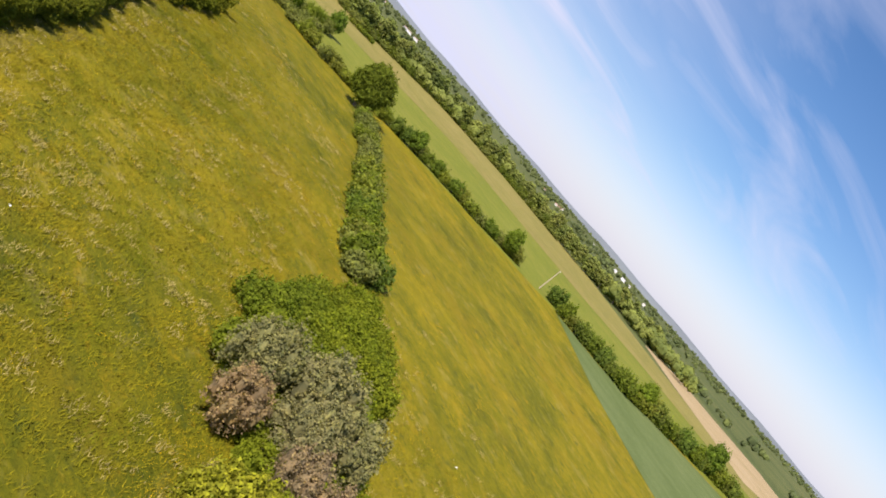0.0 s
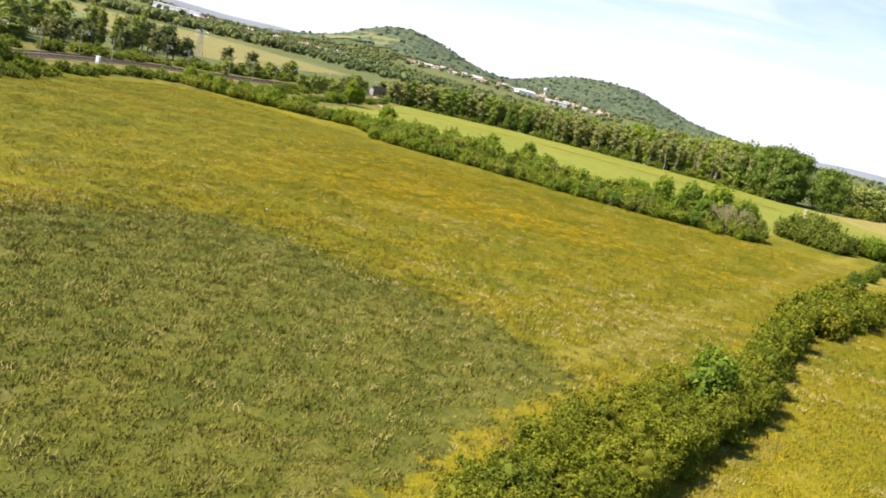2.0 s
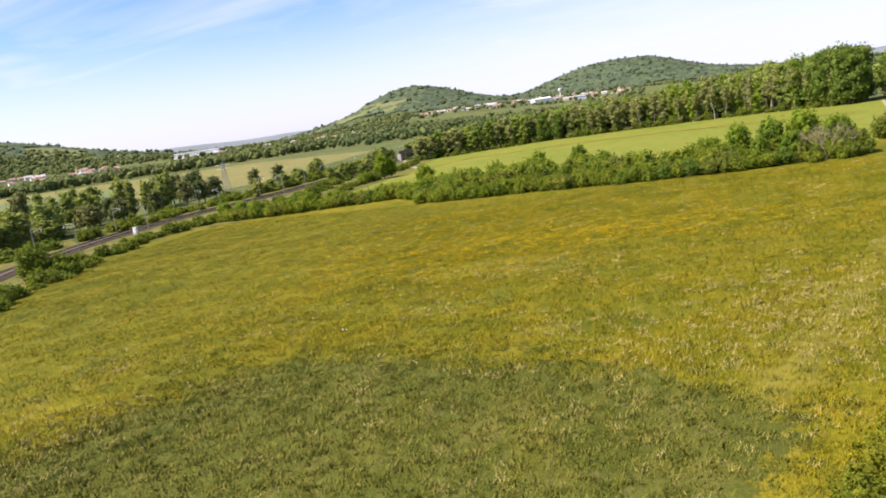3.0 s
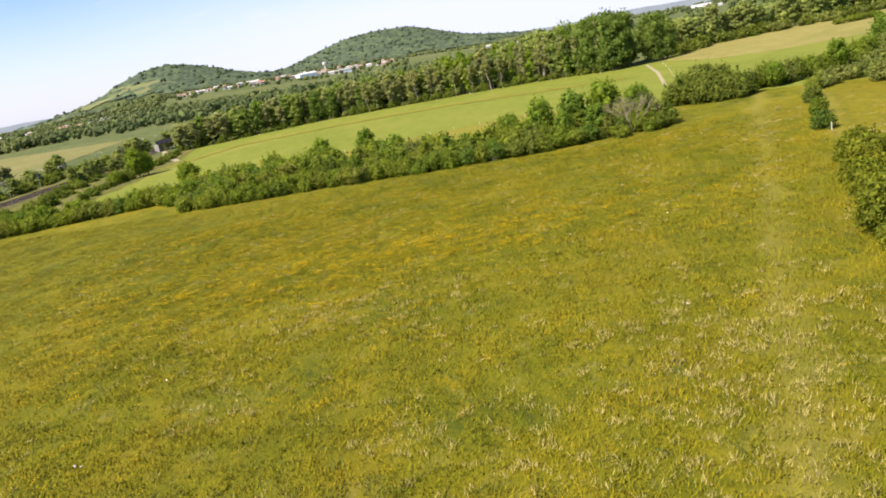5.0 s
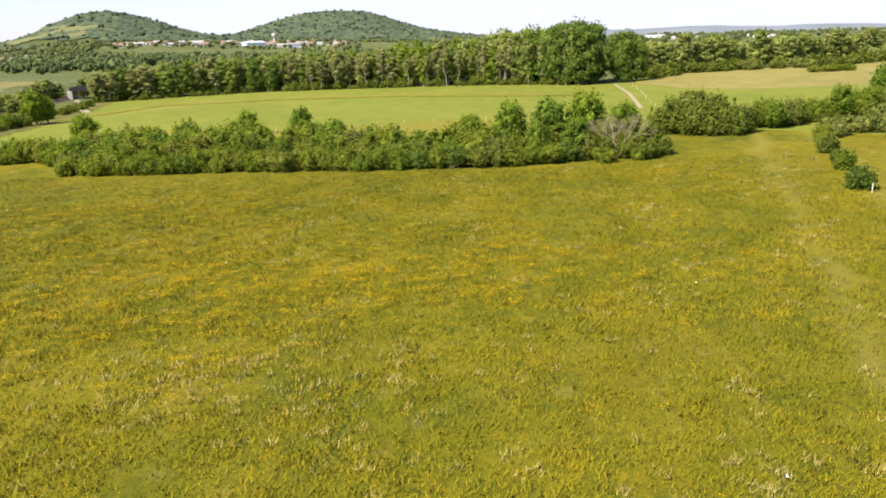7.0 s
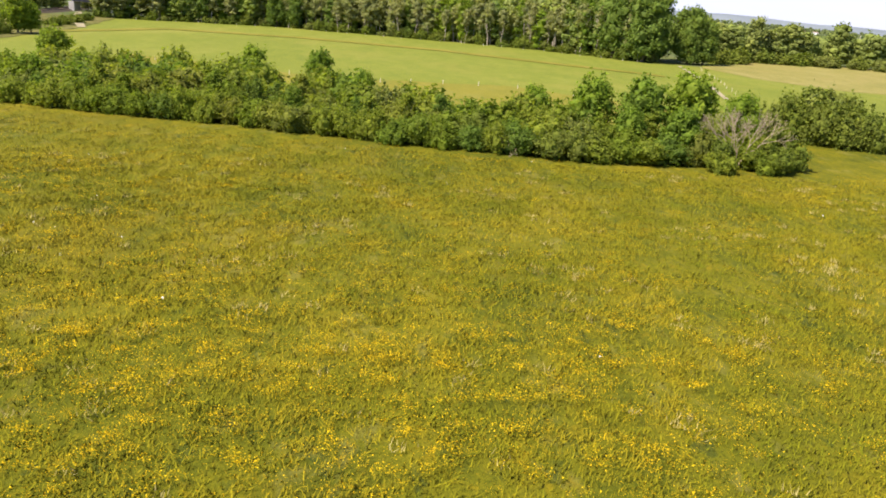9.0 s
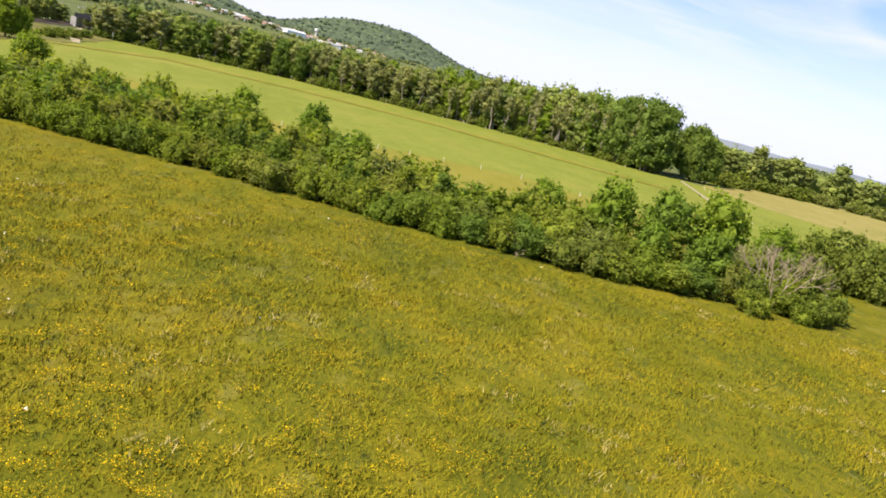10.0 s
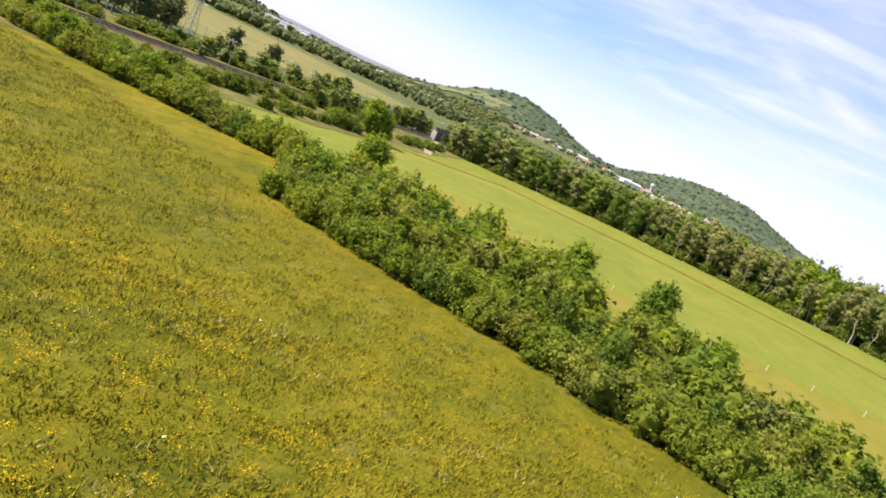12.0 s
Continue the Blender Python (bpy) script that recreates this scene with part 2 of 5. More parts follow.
soil_mat("bright_pasture", [(0.3, (0.108, 0.135, 0.016)), (0.5, (0.148, 0.168, 0.021)), (0.7, (0.192, 0.198, 0.034))], 0.012, 0.8, 0.25, ((0.05, 0.5, 0.68, (0.20, 0.186, 0.033), 0.5), (0.3, 0.55, 0.7, (0.12, 0.14, 0.018), 0.5)))
soil_mat("hill_grass", [(0.3, (0.112, 0.128, 0.050)), (0.5, (0.150, 0.160, 0.066)), (0.7, (0.192, 0.185, 0.088))], 0.012, 0.1, 0.1)
soil_mat("dry_strip", [(0.3, (0.132, 0.134, 0.016)), (0.5, (0.176, 0.160, 0.020)), (0.7, (0.220, 0.184, 0.034))], 0.05, 1.2, 0.3, ((0.15, 0.52, 0.66, (0.15, 0.155, 0.03), 0.6),))
soil_mat("rough_bank", [(0.34, (0.055, 0.062, 0.014)), (0.48, (0.105, 0.105, 0.024)), (0.58, (0.150, 0.135, 0.036)), (0.7, (0.21, 0.165, 0.07))], 0.12, 0.8, 0.5, ((0.2, 0.52, 0.66, (0.17, 0.12, 0.06), 0.5), (0.35, 0.55, 0.7, (0.05, 0.07, 0.014), 0.6)))
soil_mat("hay_strip", [(0.3, (0.120, 0.122, 0.036)), (0.5, (0.172, 0.158, 0.052)), (0.7, (0.230, 0.195, 0.080))], 0.02, 0.4, 0.2, ((0.03, 0.5, 0.64, (0.13, 0.145, 0.045), 0.7),))
soil_mat("tan_field", [(0.3, (0.150, 0.145, 0.034)), (0.5, (0.205, 0.182, 0.048)), (0.7, (0.258, 0.222, 0.075))], 0.015, 0.6, 0.2, ((0.06, 0.52, 0.68, (0.24, 0.19, 0.062), 0.6), (0.25, 0.56, 0.7, (0.15, 0.15, 0.035), 0.5)))
soil_mat("straw_field", [(0.3, (0.25, 0.20, 0.10)), (0.5, (0.34, 0.26, 0.14)), (0.7, (0.40, 0.31, 0.19))], 0.03, 0.9, 0.2)
soil_mat("young_crop", [(0.3, (0.079, 0.112, 0.032)), (0.5, (0.108, 0.144, 0.049)), (0.7, (0.144, 0.173, 0.065))], 0.02, 1.5, 0.2)
soil_mat("blue_crop", [(0.3, (0.09, 0.12, 0.045)), (0.5, (0.12, 0.15, 0.055)), (0.7, (0.16, 0.18, 0.07))], 0.02, 1.0, 0.2)
soil_mat("countryside", [(0.35, (0.048, 0.068, 0.022)), (0.48, (0.080, 0.100, 0.030)), (0.58, (0.120, 0.128, 0.042)), (0.7, (0.176, 0.152, 0.072))], 0.004, 0.05, 0.1)

HEDGE_COLS = [(0.134, 0.160, 0.015), (0.168, 0.184, 0.016), (0.116, 0.148, 0.017), (0.190, 0.198, 0.018)]
leaf_mat("hedge_leaves", HEDGE_COLS, 0.32, 0.36)
leaf_mat("thicket_leaves", [(0.164, 0.219, 0.028), (0.207, 0.246, 0.036), (0.135, 0.202, 0.030), (0.221, 0.259, 0.038), (0.201, 0.220, 0.048), (0.125, 0.190, 0.035)], 0.30, 0.5)
leaf_mat("fresh_leaves", [(0.160, 0.237, 0.029), (0.198, 0.264, 0.031), (0.141, 0.215, 0.031)], 0.3, 0.45)
leaf_mat("willow_leaves", [(0.225, 0.228, 0.105), (0.255, 0.245, 0.125)], 0.35, 0.35)
leaf_mat("brown_leaves", [(0.300, 0.225, 0.130), (0.270, 0.215, 0.135)], 0.35, 0.35)
leaf_mat("grey_leaves", [(0.176, 0.202, 0.052), (0.150, 0.180, 0.044)], 0.3)
leaf_mat("dark_leaves", [(0.124, 0.187, 0.038), (0.145, 0.208, 0.042)], 0.25, 0.4, 0.5)
leaf_mat("bramble_leaves", [(0.170, 0.215, 0.016), (0.195, 0.230, 0.018), (0.145, 0.195, 0.018)], 0.3, 0.4)
leaf_mat("oak_leaves", [(0.120, 0.160, 0.018), (0.132, 0.170, 0.020)], 0.3, 0.35)
leaf_mat("scrub_leaves", [(0.128, 0.168, 0.026), (0.158, 0.188, 0.034), (0.112, 0.152, 0.026)], 0.3, 0.4)
leaf_mat("belt_leaves", [(0.190, 0.236, 0.064), (0.213, 0.247, 0.071)], 0.22, 0.3, 0.05)
leaf_mat("yellow_leaves", [(0.257, 0.270, 0.024), (0.223, 0.250, 0.024)], 0.5)
leaf_mat("wood_leaves", [(0.216, 0.283, 0.069), (0.255, 0.305, 0.076), (0.186, 0.259, 0.069), (0.274, 0.294, 0.101), (0.232, 0.287, 0.071)], 0.2, 0.4, 0.4)
leaf_mat("budding_leaves", [(0.271, 0.285, 0.124), (0.239, 0.262, 0.108)], 0.2, 0.4, 0.4)
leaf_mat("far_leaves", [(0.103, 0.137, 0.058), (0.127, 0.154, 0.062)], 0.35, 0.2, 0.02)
# the blue-grey of haze over the far hills is mixed into this leaf colour
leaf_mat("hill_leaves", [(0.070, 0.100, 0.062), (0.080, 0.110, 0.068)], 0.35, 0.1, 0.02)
leaf_mat("pine_needles", [(0.114, 0.144, 0.062), (0.168, 0.180, 0.079)], 0.4, 0.2)
plain_mat("bark", (0.16, 0.12, 0.08), 0.95, var=0.5, scale=3)
plain_mat("pale_bark", (0.34, 0.29, 0.21), 0.95, var=0.4, scale=2)
plain_mat("dead_wood", (0.32, 0.25, 0.16), 0.95, var=0.35, scale=3)
plain_mat("ballast", (0.105, 0.078, 0.046), 0.95, var=0.35, scale=1.2, bumped=0.5)
plain_mat("rail_steel", (0.10, 0.075, 0.06), 0.5, 0.6)
plain_mat("galvanised", (0.30, 0.31, 0.29), 0.6, 0.4, 0.15)
plain_mat("weathered_wood", (0.42, 0.36, 0.27), 0.9, var=0.3, scale=4)
plain_mat("post_wood", (0.62, 0.55, 0.42), 0.9, var=0.2, scale=4)
plain_mat("white_render", (0.66, 0.64, 0.59), 0.8, var=0.08, scale=0.2)
plain_mat("cream_render", (0.55, 0.47, 0.36), 0.85, var=0.12, scale=0.2)
plain_mat("clay_tiles", (0.33, 0.20, 0.14), 0.85, var=0.3, scale=0.4)
plain_mat("grey_roof", (0.44, 0.42, 0.39), 0.6, var=0.12, scale=0.3)
plain_mat("white_sheet", (0.82, 0.83, 0.84), 0.5, var=0.05, scale=0.1)
plain_mat("dark_steel", (0.035, 0.035, 0.04), 0.7, 0.2)
plain_mat("window_glass", (0.05, 0.06, 0.07), 0.15, 0.0, 0.1)
plain_mat("concrete", (0.48, 0.45, 0.40), 0.9, var=0.2, scale=0.8)
plain_mat("gravel_track", (0.27, 0.23, 0.13), 0.95, var=0.3, scale=0.8)
plain_mat("white_enamel", (0.82, 0.82, 0.80), 0.4, var=0.05)
# ridge colour carries the pale blue-grey of distant haze
plain_mat("hazy_ridge", (0.15, 0.175, 0.185), 1.0, var=0.15, scale=0.003)
leaf_mat("white_petals", [(0.75, 0.75, 0.70), (0.8, 0.8, 0.76)], 0.1, 0.1)
leaf_mat("yellow_petals", [(0.62, 0.40, 0.006), (0.66, 0.46, 0.009)], 0.3, 0.2)


def blade_mat(name, stops, spread, patch=0.12):
    """Grass blades: colour by patch and by blade; a sward catches the light much like the ground under it."""
    m, nt, b = base(name, 0.85, 0.08)
    geo = nt.nodes.new("ShaderNodeNewGeometry")
    col = ramp(nt, tex(nt, patch, 5, 0.65), stops)
    var = ramp(nt, geo.outputs["Random Per Island"], [(0, (1 - spread,) * 3), (0.5, (1, 1, 1)), (1, (1 + spread, 1 + spread * 0.9, 1 + spread * 0.6))])
    nt.links.new(mixc(nt, 1.0, col, var, "MULTIPLY"), b.inputs["Base Color"])
    lift = nt.nodes.new("ShaderNodeVectorMath"); lift.operation = "MULTIPLY_ADD"
    nt.links.new(geo.outputs["Normal"], lift.inputs[0])
    lift.inputs[1].default_value, lift.inputs[2].default_value = (0.22, 0.22, 0.22), (0, 0, 1)
    unit = nt.nodes.new("ShaderNodeVectorMath"); unit.operation = "NORMALIZE"
    nt.links.new(lift.outputs[0], unit.inputs[0])
    nt.links.new(unit.outputs[0], b.inputs["Normal"])
    return m


blade_mat("grass_blades", [(0.34, (0.122, 0.140, 0.006)), (0.5, (0.192, 0.177, 0.007)), (0.66, (0.268, 0.214, 0.010))], 0.2)
blade_mat("weed_blades", [(0.34, (0.068, 0.088, 0.011)), (0.47, (0.122, 0.130, 0.016)), (0.58, (0.182, 0.174, 0.030)), (0.70, (0.28, 0.245, 0.07))], 0.3, 0.6)
blade_mat("pale_blades", [(0.3, (0.29, 0.245, 0.065)), (0.7, (0.40, 0.34, 0.13))], 0.35)


# ---- the lie of the land ----
def smooth(a, b, x):
    t = np.clip((x - a) / (b - a), 0, 1)
    return t * t * (3 - 2 * t)


def bell(x, y, cx, cy, sx, sy, h):
    return h * np.exp(-0.5 * (((x - cx) / sx) ** 2 + ((y - cy) / sy) ** 2))


def polar(az, d):
    return -d * math.sin(radians(az)), d * math.cos(radians(az))


def G(x, y):
    """Height of the ground: a meadow that falls gently to the railway side, a plain, and the hills."""
    near = 7 * np.tanh(0.0262 * x / 7) - 0.0035 * np.clip(y, -100, 350)
    w = smooth(330, 750, np.hypot(x, y - 80))
    z = near * (1 - w) - 5.0 * w
    far = 0
    for az, d, s, r, h in ((16.7, 3000, 175, 420, 113), (21.2, 2850, 215, 400, 10), (11.5, 3050, 190, 400, 16), (3.9, 3900, 180, 500, 107), (-0.6, 3900, 165, 500, 99),
                           (8.2, 3800, 190, 500, 23), (-3.6, 3850, 170, 500, 18), (-6.8, 3800, 150, 450, 18), (47.8, 2600, 240, 450, 108), (41.5, 2450, 230, 400, 26),
                           (43, 1550, 350, 250, 8), (32.3, 1500, 160, 160, 1), (14.3, 1780, 150, 220, 18), (5, 2150, 230, 260, 16), (3, 2700, 600, 450, 5)):
        cx, cy = polar(az, d)
        a = radians(az)
        u = (x - cx) * math.cos(a) + (y - cy) * math.sin(a)
        v = -(x - cx) * math.sin(a) + (y - cy) * math.cos(a)
        far = far + h * np.exp(-0.5 * ((u / s) ** 2 + (v / r) ** 2))
    return z + far * smooth(600, 1300, np.hypot(x, y))


def mesh_of(name, verts, faces, mat, flat=True):
    """A mesh from numpy arrays of places and of triangles or quads."""
    verts, faces = np.asarray(verts, np.float32), np.asarray(faces, np.int32)
    me = bpy.data.meshes.new(name)
    k = faces.shape[1]
    me.vertices.add(len(verts)); me.vertices.foreach_set("co", verts.ravel())
    me.loops.add(faces.size); me.loops.foreach_set("vertex_index", faces.ravel())
    me.polygons.add(len(faces))
    me.polygons.foreach_set("loop_start", np.arange(0, faces.size, k, dtype=np.int32))
    me.polygons.foreach_set("loop_total", np.full(len(faces), k, np.int32))
    me.polygons.foreach_set("use_smooth", np.full(len(faces), not flat))
    me.update(calc_edges=True)
    me.materials.append(MATS[mat])
    return me


def join(chunks):
    vs, fs, n = [], [], 0
    for v, f in chunks:
        vs.append(v); fs.append(np.asarray(f) + n); n += len(v)
    return np.concatenate(vs), np.concatenate(fs)


def part(name, me, parent, label=""):
    ob = new(name, me)
    ob.parent = parent
    return tagged(ob, label=label)


def thing(name, label, category, group="", at=(0, 0, 0)):
    ob = new(name)
    ob.empty_display_size = 0.3
    ob.location = at
    return tagged(ob, label, category, group)


def terrain():
    u = np.linspace(-1, 1, 221)
    c = np.sinh(u * 3.3) / math.sinh(3.3) * 4950
    X, Y = np.meshgrid(c, c + 80, indexing="ij")
    V = np.stack([X, Y, G(X, Y)], -1).reshape(-1, 3)
    n = len(c)
    i, j = np.meshgrid(np.arange(n - 1), np.arange(n - 1), indexing="ij")
    a = (i * n + j).ravel()
    ob = new("ground", mesh_of("ground", V, np.stack([a, a + n, a + n + 1, a + 1], 1), "countryside", False))
    tagged(ob, "open green farmland rising to wooded hills", "ground", kind="structure")


terrain()


def ragged(outline, amount, gap=2.0):
    """The same outline with a wavering edge."""
    out = []
    for k, ((x0, y0), (x1, y1)) in enumerate(zip(outline, outline[1:] + outline[:1])):
        n = max(1, int(math.hypot(x1 - x0, y1 - y0) / gap))
        for q in range(n):
            x, y = x0 + (x1 - x0) * q / n, y0 + (y1 - y0) * q / n
            w = noise.noise_vector(Vector((x * 0.13, y * 0.13, 7.7))) * 1.4 + noise.noise_vector(Vector((x * 0.6, y * 0.6, 2.2))) * 0.6
            out.append((x + w.x * amount, y + w.y * amount))
    return out


def drape(name, outline, mat, lift, label, category, step=12.0, rough=0.0, fade_in=0.0):
    """A field: an outline cut into squares and laid on the ground."""
    if rough:
        outline = ragged(outline, rough)
    bm = bmesh.new()
    bm.faces.new([bm.verts.new((x, y, 0)) for x, y in outline])
    for axis, no in ((0, (1, 0, 0)), (1, (0, 1, 0))):
        lo, hi = min(p[axis] for p in outline), max(p[axis] for p in outline)
        k = lo + step
        while k < hi:
            co = (k, 0, 0) if axis == 0 else (0, k, 0)
            bmesh.ops.bisect_plane(bm, geom=bm.verts[:] + bm.edges[:] + bm.faces[:], plane_co=co, plane_no=no)
            k += step
    for v in bm.verts:
        v.co.z = float(G(v.co.x, v.co.y)) + lift
    bmesh.ops.triangulate(bm, faces=bm.faces[:])
    bmesh.ops.recalc_face_normals(bm, faces=bm.faces[:])
    for f in bm.faces:
        if f.normal.z < 0:
            f.normal_flip()
        f.smooth = True
    me = bpy.data.meshes.new(name)
    bm.to_mesh(me); bm.free()
    if fade_in:
        layer = me.attributes.new("fade", "FLOAT", "POINT")
        P = np.array([v.co for v in me.vertices])[:, :2]
        best = np.full(len(P), 1e9)
        for a, c in zip(outline, outline[1:] + outline[:1]):
            a, c = np.array(a), np.array(c)
            t = np.clip(((P - a) @ (c - a)) / max(1e-9, (c - a) @ (c - a)), 0, 1)
            best = np.minimum(best, np.linalg.norm(P - a - t[:, None] * (c - a), axis=1))
        layer.data.foreach_set("value", np.clip(best / fade_in, 0, 1).astype(np.float32))
    me.materials.append(MATS[mat])
    return tagged(new(name, me), label, category, kind="structure")


drape("meadow", [(-146, 106), (-108, 50), (-120, -140), (150, -140), (232, 30), (150, 97), (98, 139), (74, 158), (58, 176), (37, 176), (-66, 200), (-122, 210), (-136, 168)],
      "meadow_grass", 0.08, "flowering hay meadow of yellow-green grass", "meadow")
WEED_EDGE = [(5.5, 46), (0, 53), (-6, 57), (-12, 59), (-21, 62), (-34, 65), (-39, 60), (-44, 53), (-49, 45), (-52, 36), (-49, 18), (-39, -2), (-25, -9), (-15, 0), (-9, 10), (-4, 19), (-1.5, 27), (1.5, 38)]
drape("weed_patch", WEED_EDGE, "rough_weeds", 0.086, "patch of tall grey-green weeds in the meadow", "weeds", 1.5, 0.0, 7.0)
drape("mown_strip", [(-8, -13), (-3.5, 2), (3.5, 17), (8.5, 28), (12.5, 38), (17, 46), (18.6, 45.2), (14.3, 36.5), (10.6, 27), (5.8, 16), (-0.8, 1), (-5, -14)],
      "mown_verge", 0.086, "strip of short dry grass along the hedge", "verge", 0.8, 0.0, 1.2)
drape("crop_strip", [(148, 97), (130, 60), (122, 34), (112, -10), (232, -10), (232, 30), (190, 62), (155, 82)], "young_crop", 0.11, "strip of pale green young crop", "field")
drape("far_pasture", [(-104, 192), (-58, 187), (0, 172), (40, 162), (58, 190), (74, 260), (84, 300), (71, 312), (38, 340), (3, 358), (-50, 380), (-107, 380), (-100, 334), (-97, 300), (-97, 275), (-98, 250), (-101, 225)],
      "bright_pasture", 0.05, "bright green mown pasture beyond the thicket", "field")
drape("fence_strip", [(-58, 204), (-20, 196), (4, 186), (30, 178), (41, 188), (41, 200), (14, 224), (-20, 222), (-63, 246)], "dry_strip", 0.10, "strip of dry uncut grass along the fence", "verge", 12.0, 1.0)
drape("uncut_line", [(-96, 290), (-76, 329), (-36, 324), (4, 306), (36, 279), (58, 262), (58, 267), (37, 285), (5, 313), (-36, 331.5), (-79, 336), (-99, 295)], "dry_strip", 0.16, "thin line of uncut dry grass across the pasture", "verge", 6.0, 0.6)
drape("green_field", [(40, 160), (98, 130), (150, 90), (200, 52), (240, 30), (268, 60), (258, 108), (250, 133), (227, 164), (213, 196), (199, 233), (178, 257), (160, 310), (100, 335), (84, 305), (70, 250), (50, 190)], "bright_pasture", 0.065, "light green pasture behind the tree row", "field")
drape("dry_field", [(82, 300), (85, 272), (97, 252), (132, 243), (166, 240), (194, 225), (208, 194), (222, 162), (245, 133), (262, 80), (320, 105), (305, 150), (310, 195), (322, 260), (312, 330), (262, 372), (222, 372), (170, 350), (128, 345), (104, 330), (92, 314)], "tan_field", 0.10, "tan field of dry grass before the wood", "field")
drape("straw_strip", [(296, 125), (280, 95), (370, 90), (560, 180), (660, 262), (600, 275), (444, 240), (335, 205), (312, 165)], "straw_field", 0.14, "bare straw-coloured field strip", "field", 30)
drape("railway_field", [(-205, 385), (-226, 628), (-390, 700), (-660, 610), (-540, 400), (-280, 330)], "hay_strip", 0.15, "pale tan hay field beyond the railway", "field", 30)
drape("blue_green_field", [(-335, 440), (-395, 525), (-495, 535), (-590, 450), (-480, 320), (-320, 345)], "blue_crop", 0.22, "blue-green crop field beyond the railway", "field", 30)


for k, (az0, az1, d0, d1) in enumerate(((15.8, 19.4, 2400, 2900), (19.2, 22.5, 2480, 2960), (39.0, 43.0, 2050, 2300))):
    drape("hill_pasture", [polar(az0, d0), polar(az0 + 0.3, d1), polar((az0 + az1) / 2, d1 + 60), polar(az1, d1 - 60), polar(az1 - 0.4, d0 - 40), polar((az0 + az1) / 2, d0 + 30)], "hill_grass", 3.0, "pale grazed pasture on the hillside", "field", 45, 12.0)


# ---- foliage ----
def inside(x, y, poly):
    r = np.zeros(len(x), bool)
    for (x0, y0), (x1, y1) in zip(poly, poly[1:] + poly[:1]):
        c = ((y0 > y) != (y1 > y)) & (x < (x1 - x0) * (y - y0) / (y1 - y0 + 1e-9) + x0)
        r ^= c
    return r


def leaves(rng, lobes, n, size, inner=0.8):
    """Clumps of single leaf sprays over the outside of overlapping lobes, with some shoots standing out of them."""
    L = np.array(lobes, float)
    area = (L[:, 3] * L[:, 4] + L[:, 3] * L[:, 5] + L[:, 4] * L[:, 5])
    n, size = 2 * n, size * 0.78
    clumps = max(8, n // 10)
    P, N = [], []
    got = 0
    while got < clumps:
        k = rng.choice(len(L), 2 * clumps, p=area / area.sum())
        d = rng.normal(size=(2 * clumps, 3)); d /= np.linalg.norm(d, axis=1)[:, None]
        p = L[k, :3] + d * L[k, 3:6] * rng.uniform(inner, 1.1, (2 * clumps, 1))
        depth = (((p[:, None] - L[None, :, :3]) / L[None, :, 3:6]) ** 2).sum(-1)
        keep = (depth.min(1) > inner ** 2 * 0.95) & (p[:, 2] > 0.05)
        P.append(p[keep]); N.append(d[keep]); got += keep.sum()
    P, N = np.concatenate(P)[:clumps], np.concatenate(N)[:clumps]
    shoot = (rng.uniform(size=clumps) < 0.16) & (N[:, 2] > 0.1)
    k = np.arange(n) % clumps
    off = rng.normal(size=(n, 3)) * size * rng.uniform(0.5, 1.05, clumps)[k][:, None]
    off[:, 2] += shoot[k] * rng.uniform(0, min(3.4 * size, 0.75), n)
    off[:, :2] *= np.where(shoot[k], 0.45, 1.0)[:, None]
    P, N = P[k] + off, N[k] + rng.normal(scale=0.65, size=(n, 3)) + (0, 0, 0.25)
    P[:, 2] = np.maximum(P[:, 2], 0.06)
    N /= np.linalg.norm(N, axis=1)[:, None]
    T = np.cross(N, rng.normal(size=N.shape)); T /= np.linalg.norm(T, axis=1)[:, None] + 1e-9
    B = np.cross(N, T)
    s = (size * rng.uniform(0.55, 1.45, n))[:, None]
    tip = rng.uniform(-0.35, 0.35, (n, 1))
    V = np.stack([P - T * s * 0.6 - B * s * 0.3, P + T * s * 0.6 - B * s * 0.3, P + T * s * tip + B * s * 0.48 + N * s * 0.1], 1).reshape(-1, 3)
    return V, np.arange(3 * n).reshape(-1, 3)


def ico(sub):
    bm = bmesh.new()
    bmesh.ops.create_icosphere(bm, subdivisions=sub, radius=1)
    V = np.array([v.co for v in bm.verts]); F = np.array([[v.index for v in f.verts] for f in bm.faces])
    bm.free()
    return V, F


ICO = {1: ico(1), 2: ico(2)}


def cores(rng, lobes, k=0.84, sub=1):
    V, F = ICO[sub]
    out = []
    for l in lobes:
        out.append((np.array(l[:3]) + V * np.array(l[3:6]) * k * rng.uniform(0.9, 1.08, (len(V), 1)), F))
    return out


def tube(points, radii, sides=6):
    points = np.asarray(points, float)
    V, F = [], []
    for k, (p, r) in enumerate(zip(points, radii)):
        d = points[min(k + 1, len(points) - 1)] - points[max(k - 1, 0)]
        d /= np.linalg.norm(d) + 1e-9
        side = np.cross(d, (0.31, 0.95, 0.05)); side /= np.linalg.norm(side) + 1e-9
        other = np.cross(d, side)
        a = np.linspace(0, 2 * np.pi, sides, endpoint=False)
        V.append(p + r * (np.cos(a)[:, None] * side + np.sin(a)[:, None] * other))
    for k in range(len(points) - 1):
        for s in range(sides):
            a, b = k * sides + s, k * sides + (s + 1) % sides
            F += [(a, b, b + sides), (a, b + sides, a + sides)]
    return np.concatenate(V), np.array(F)


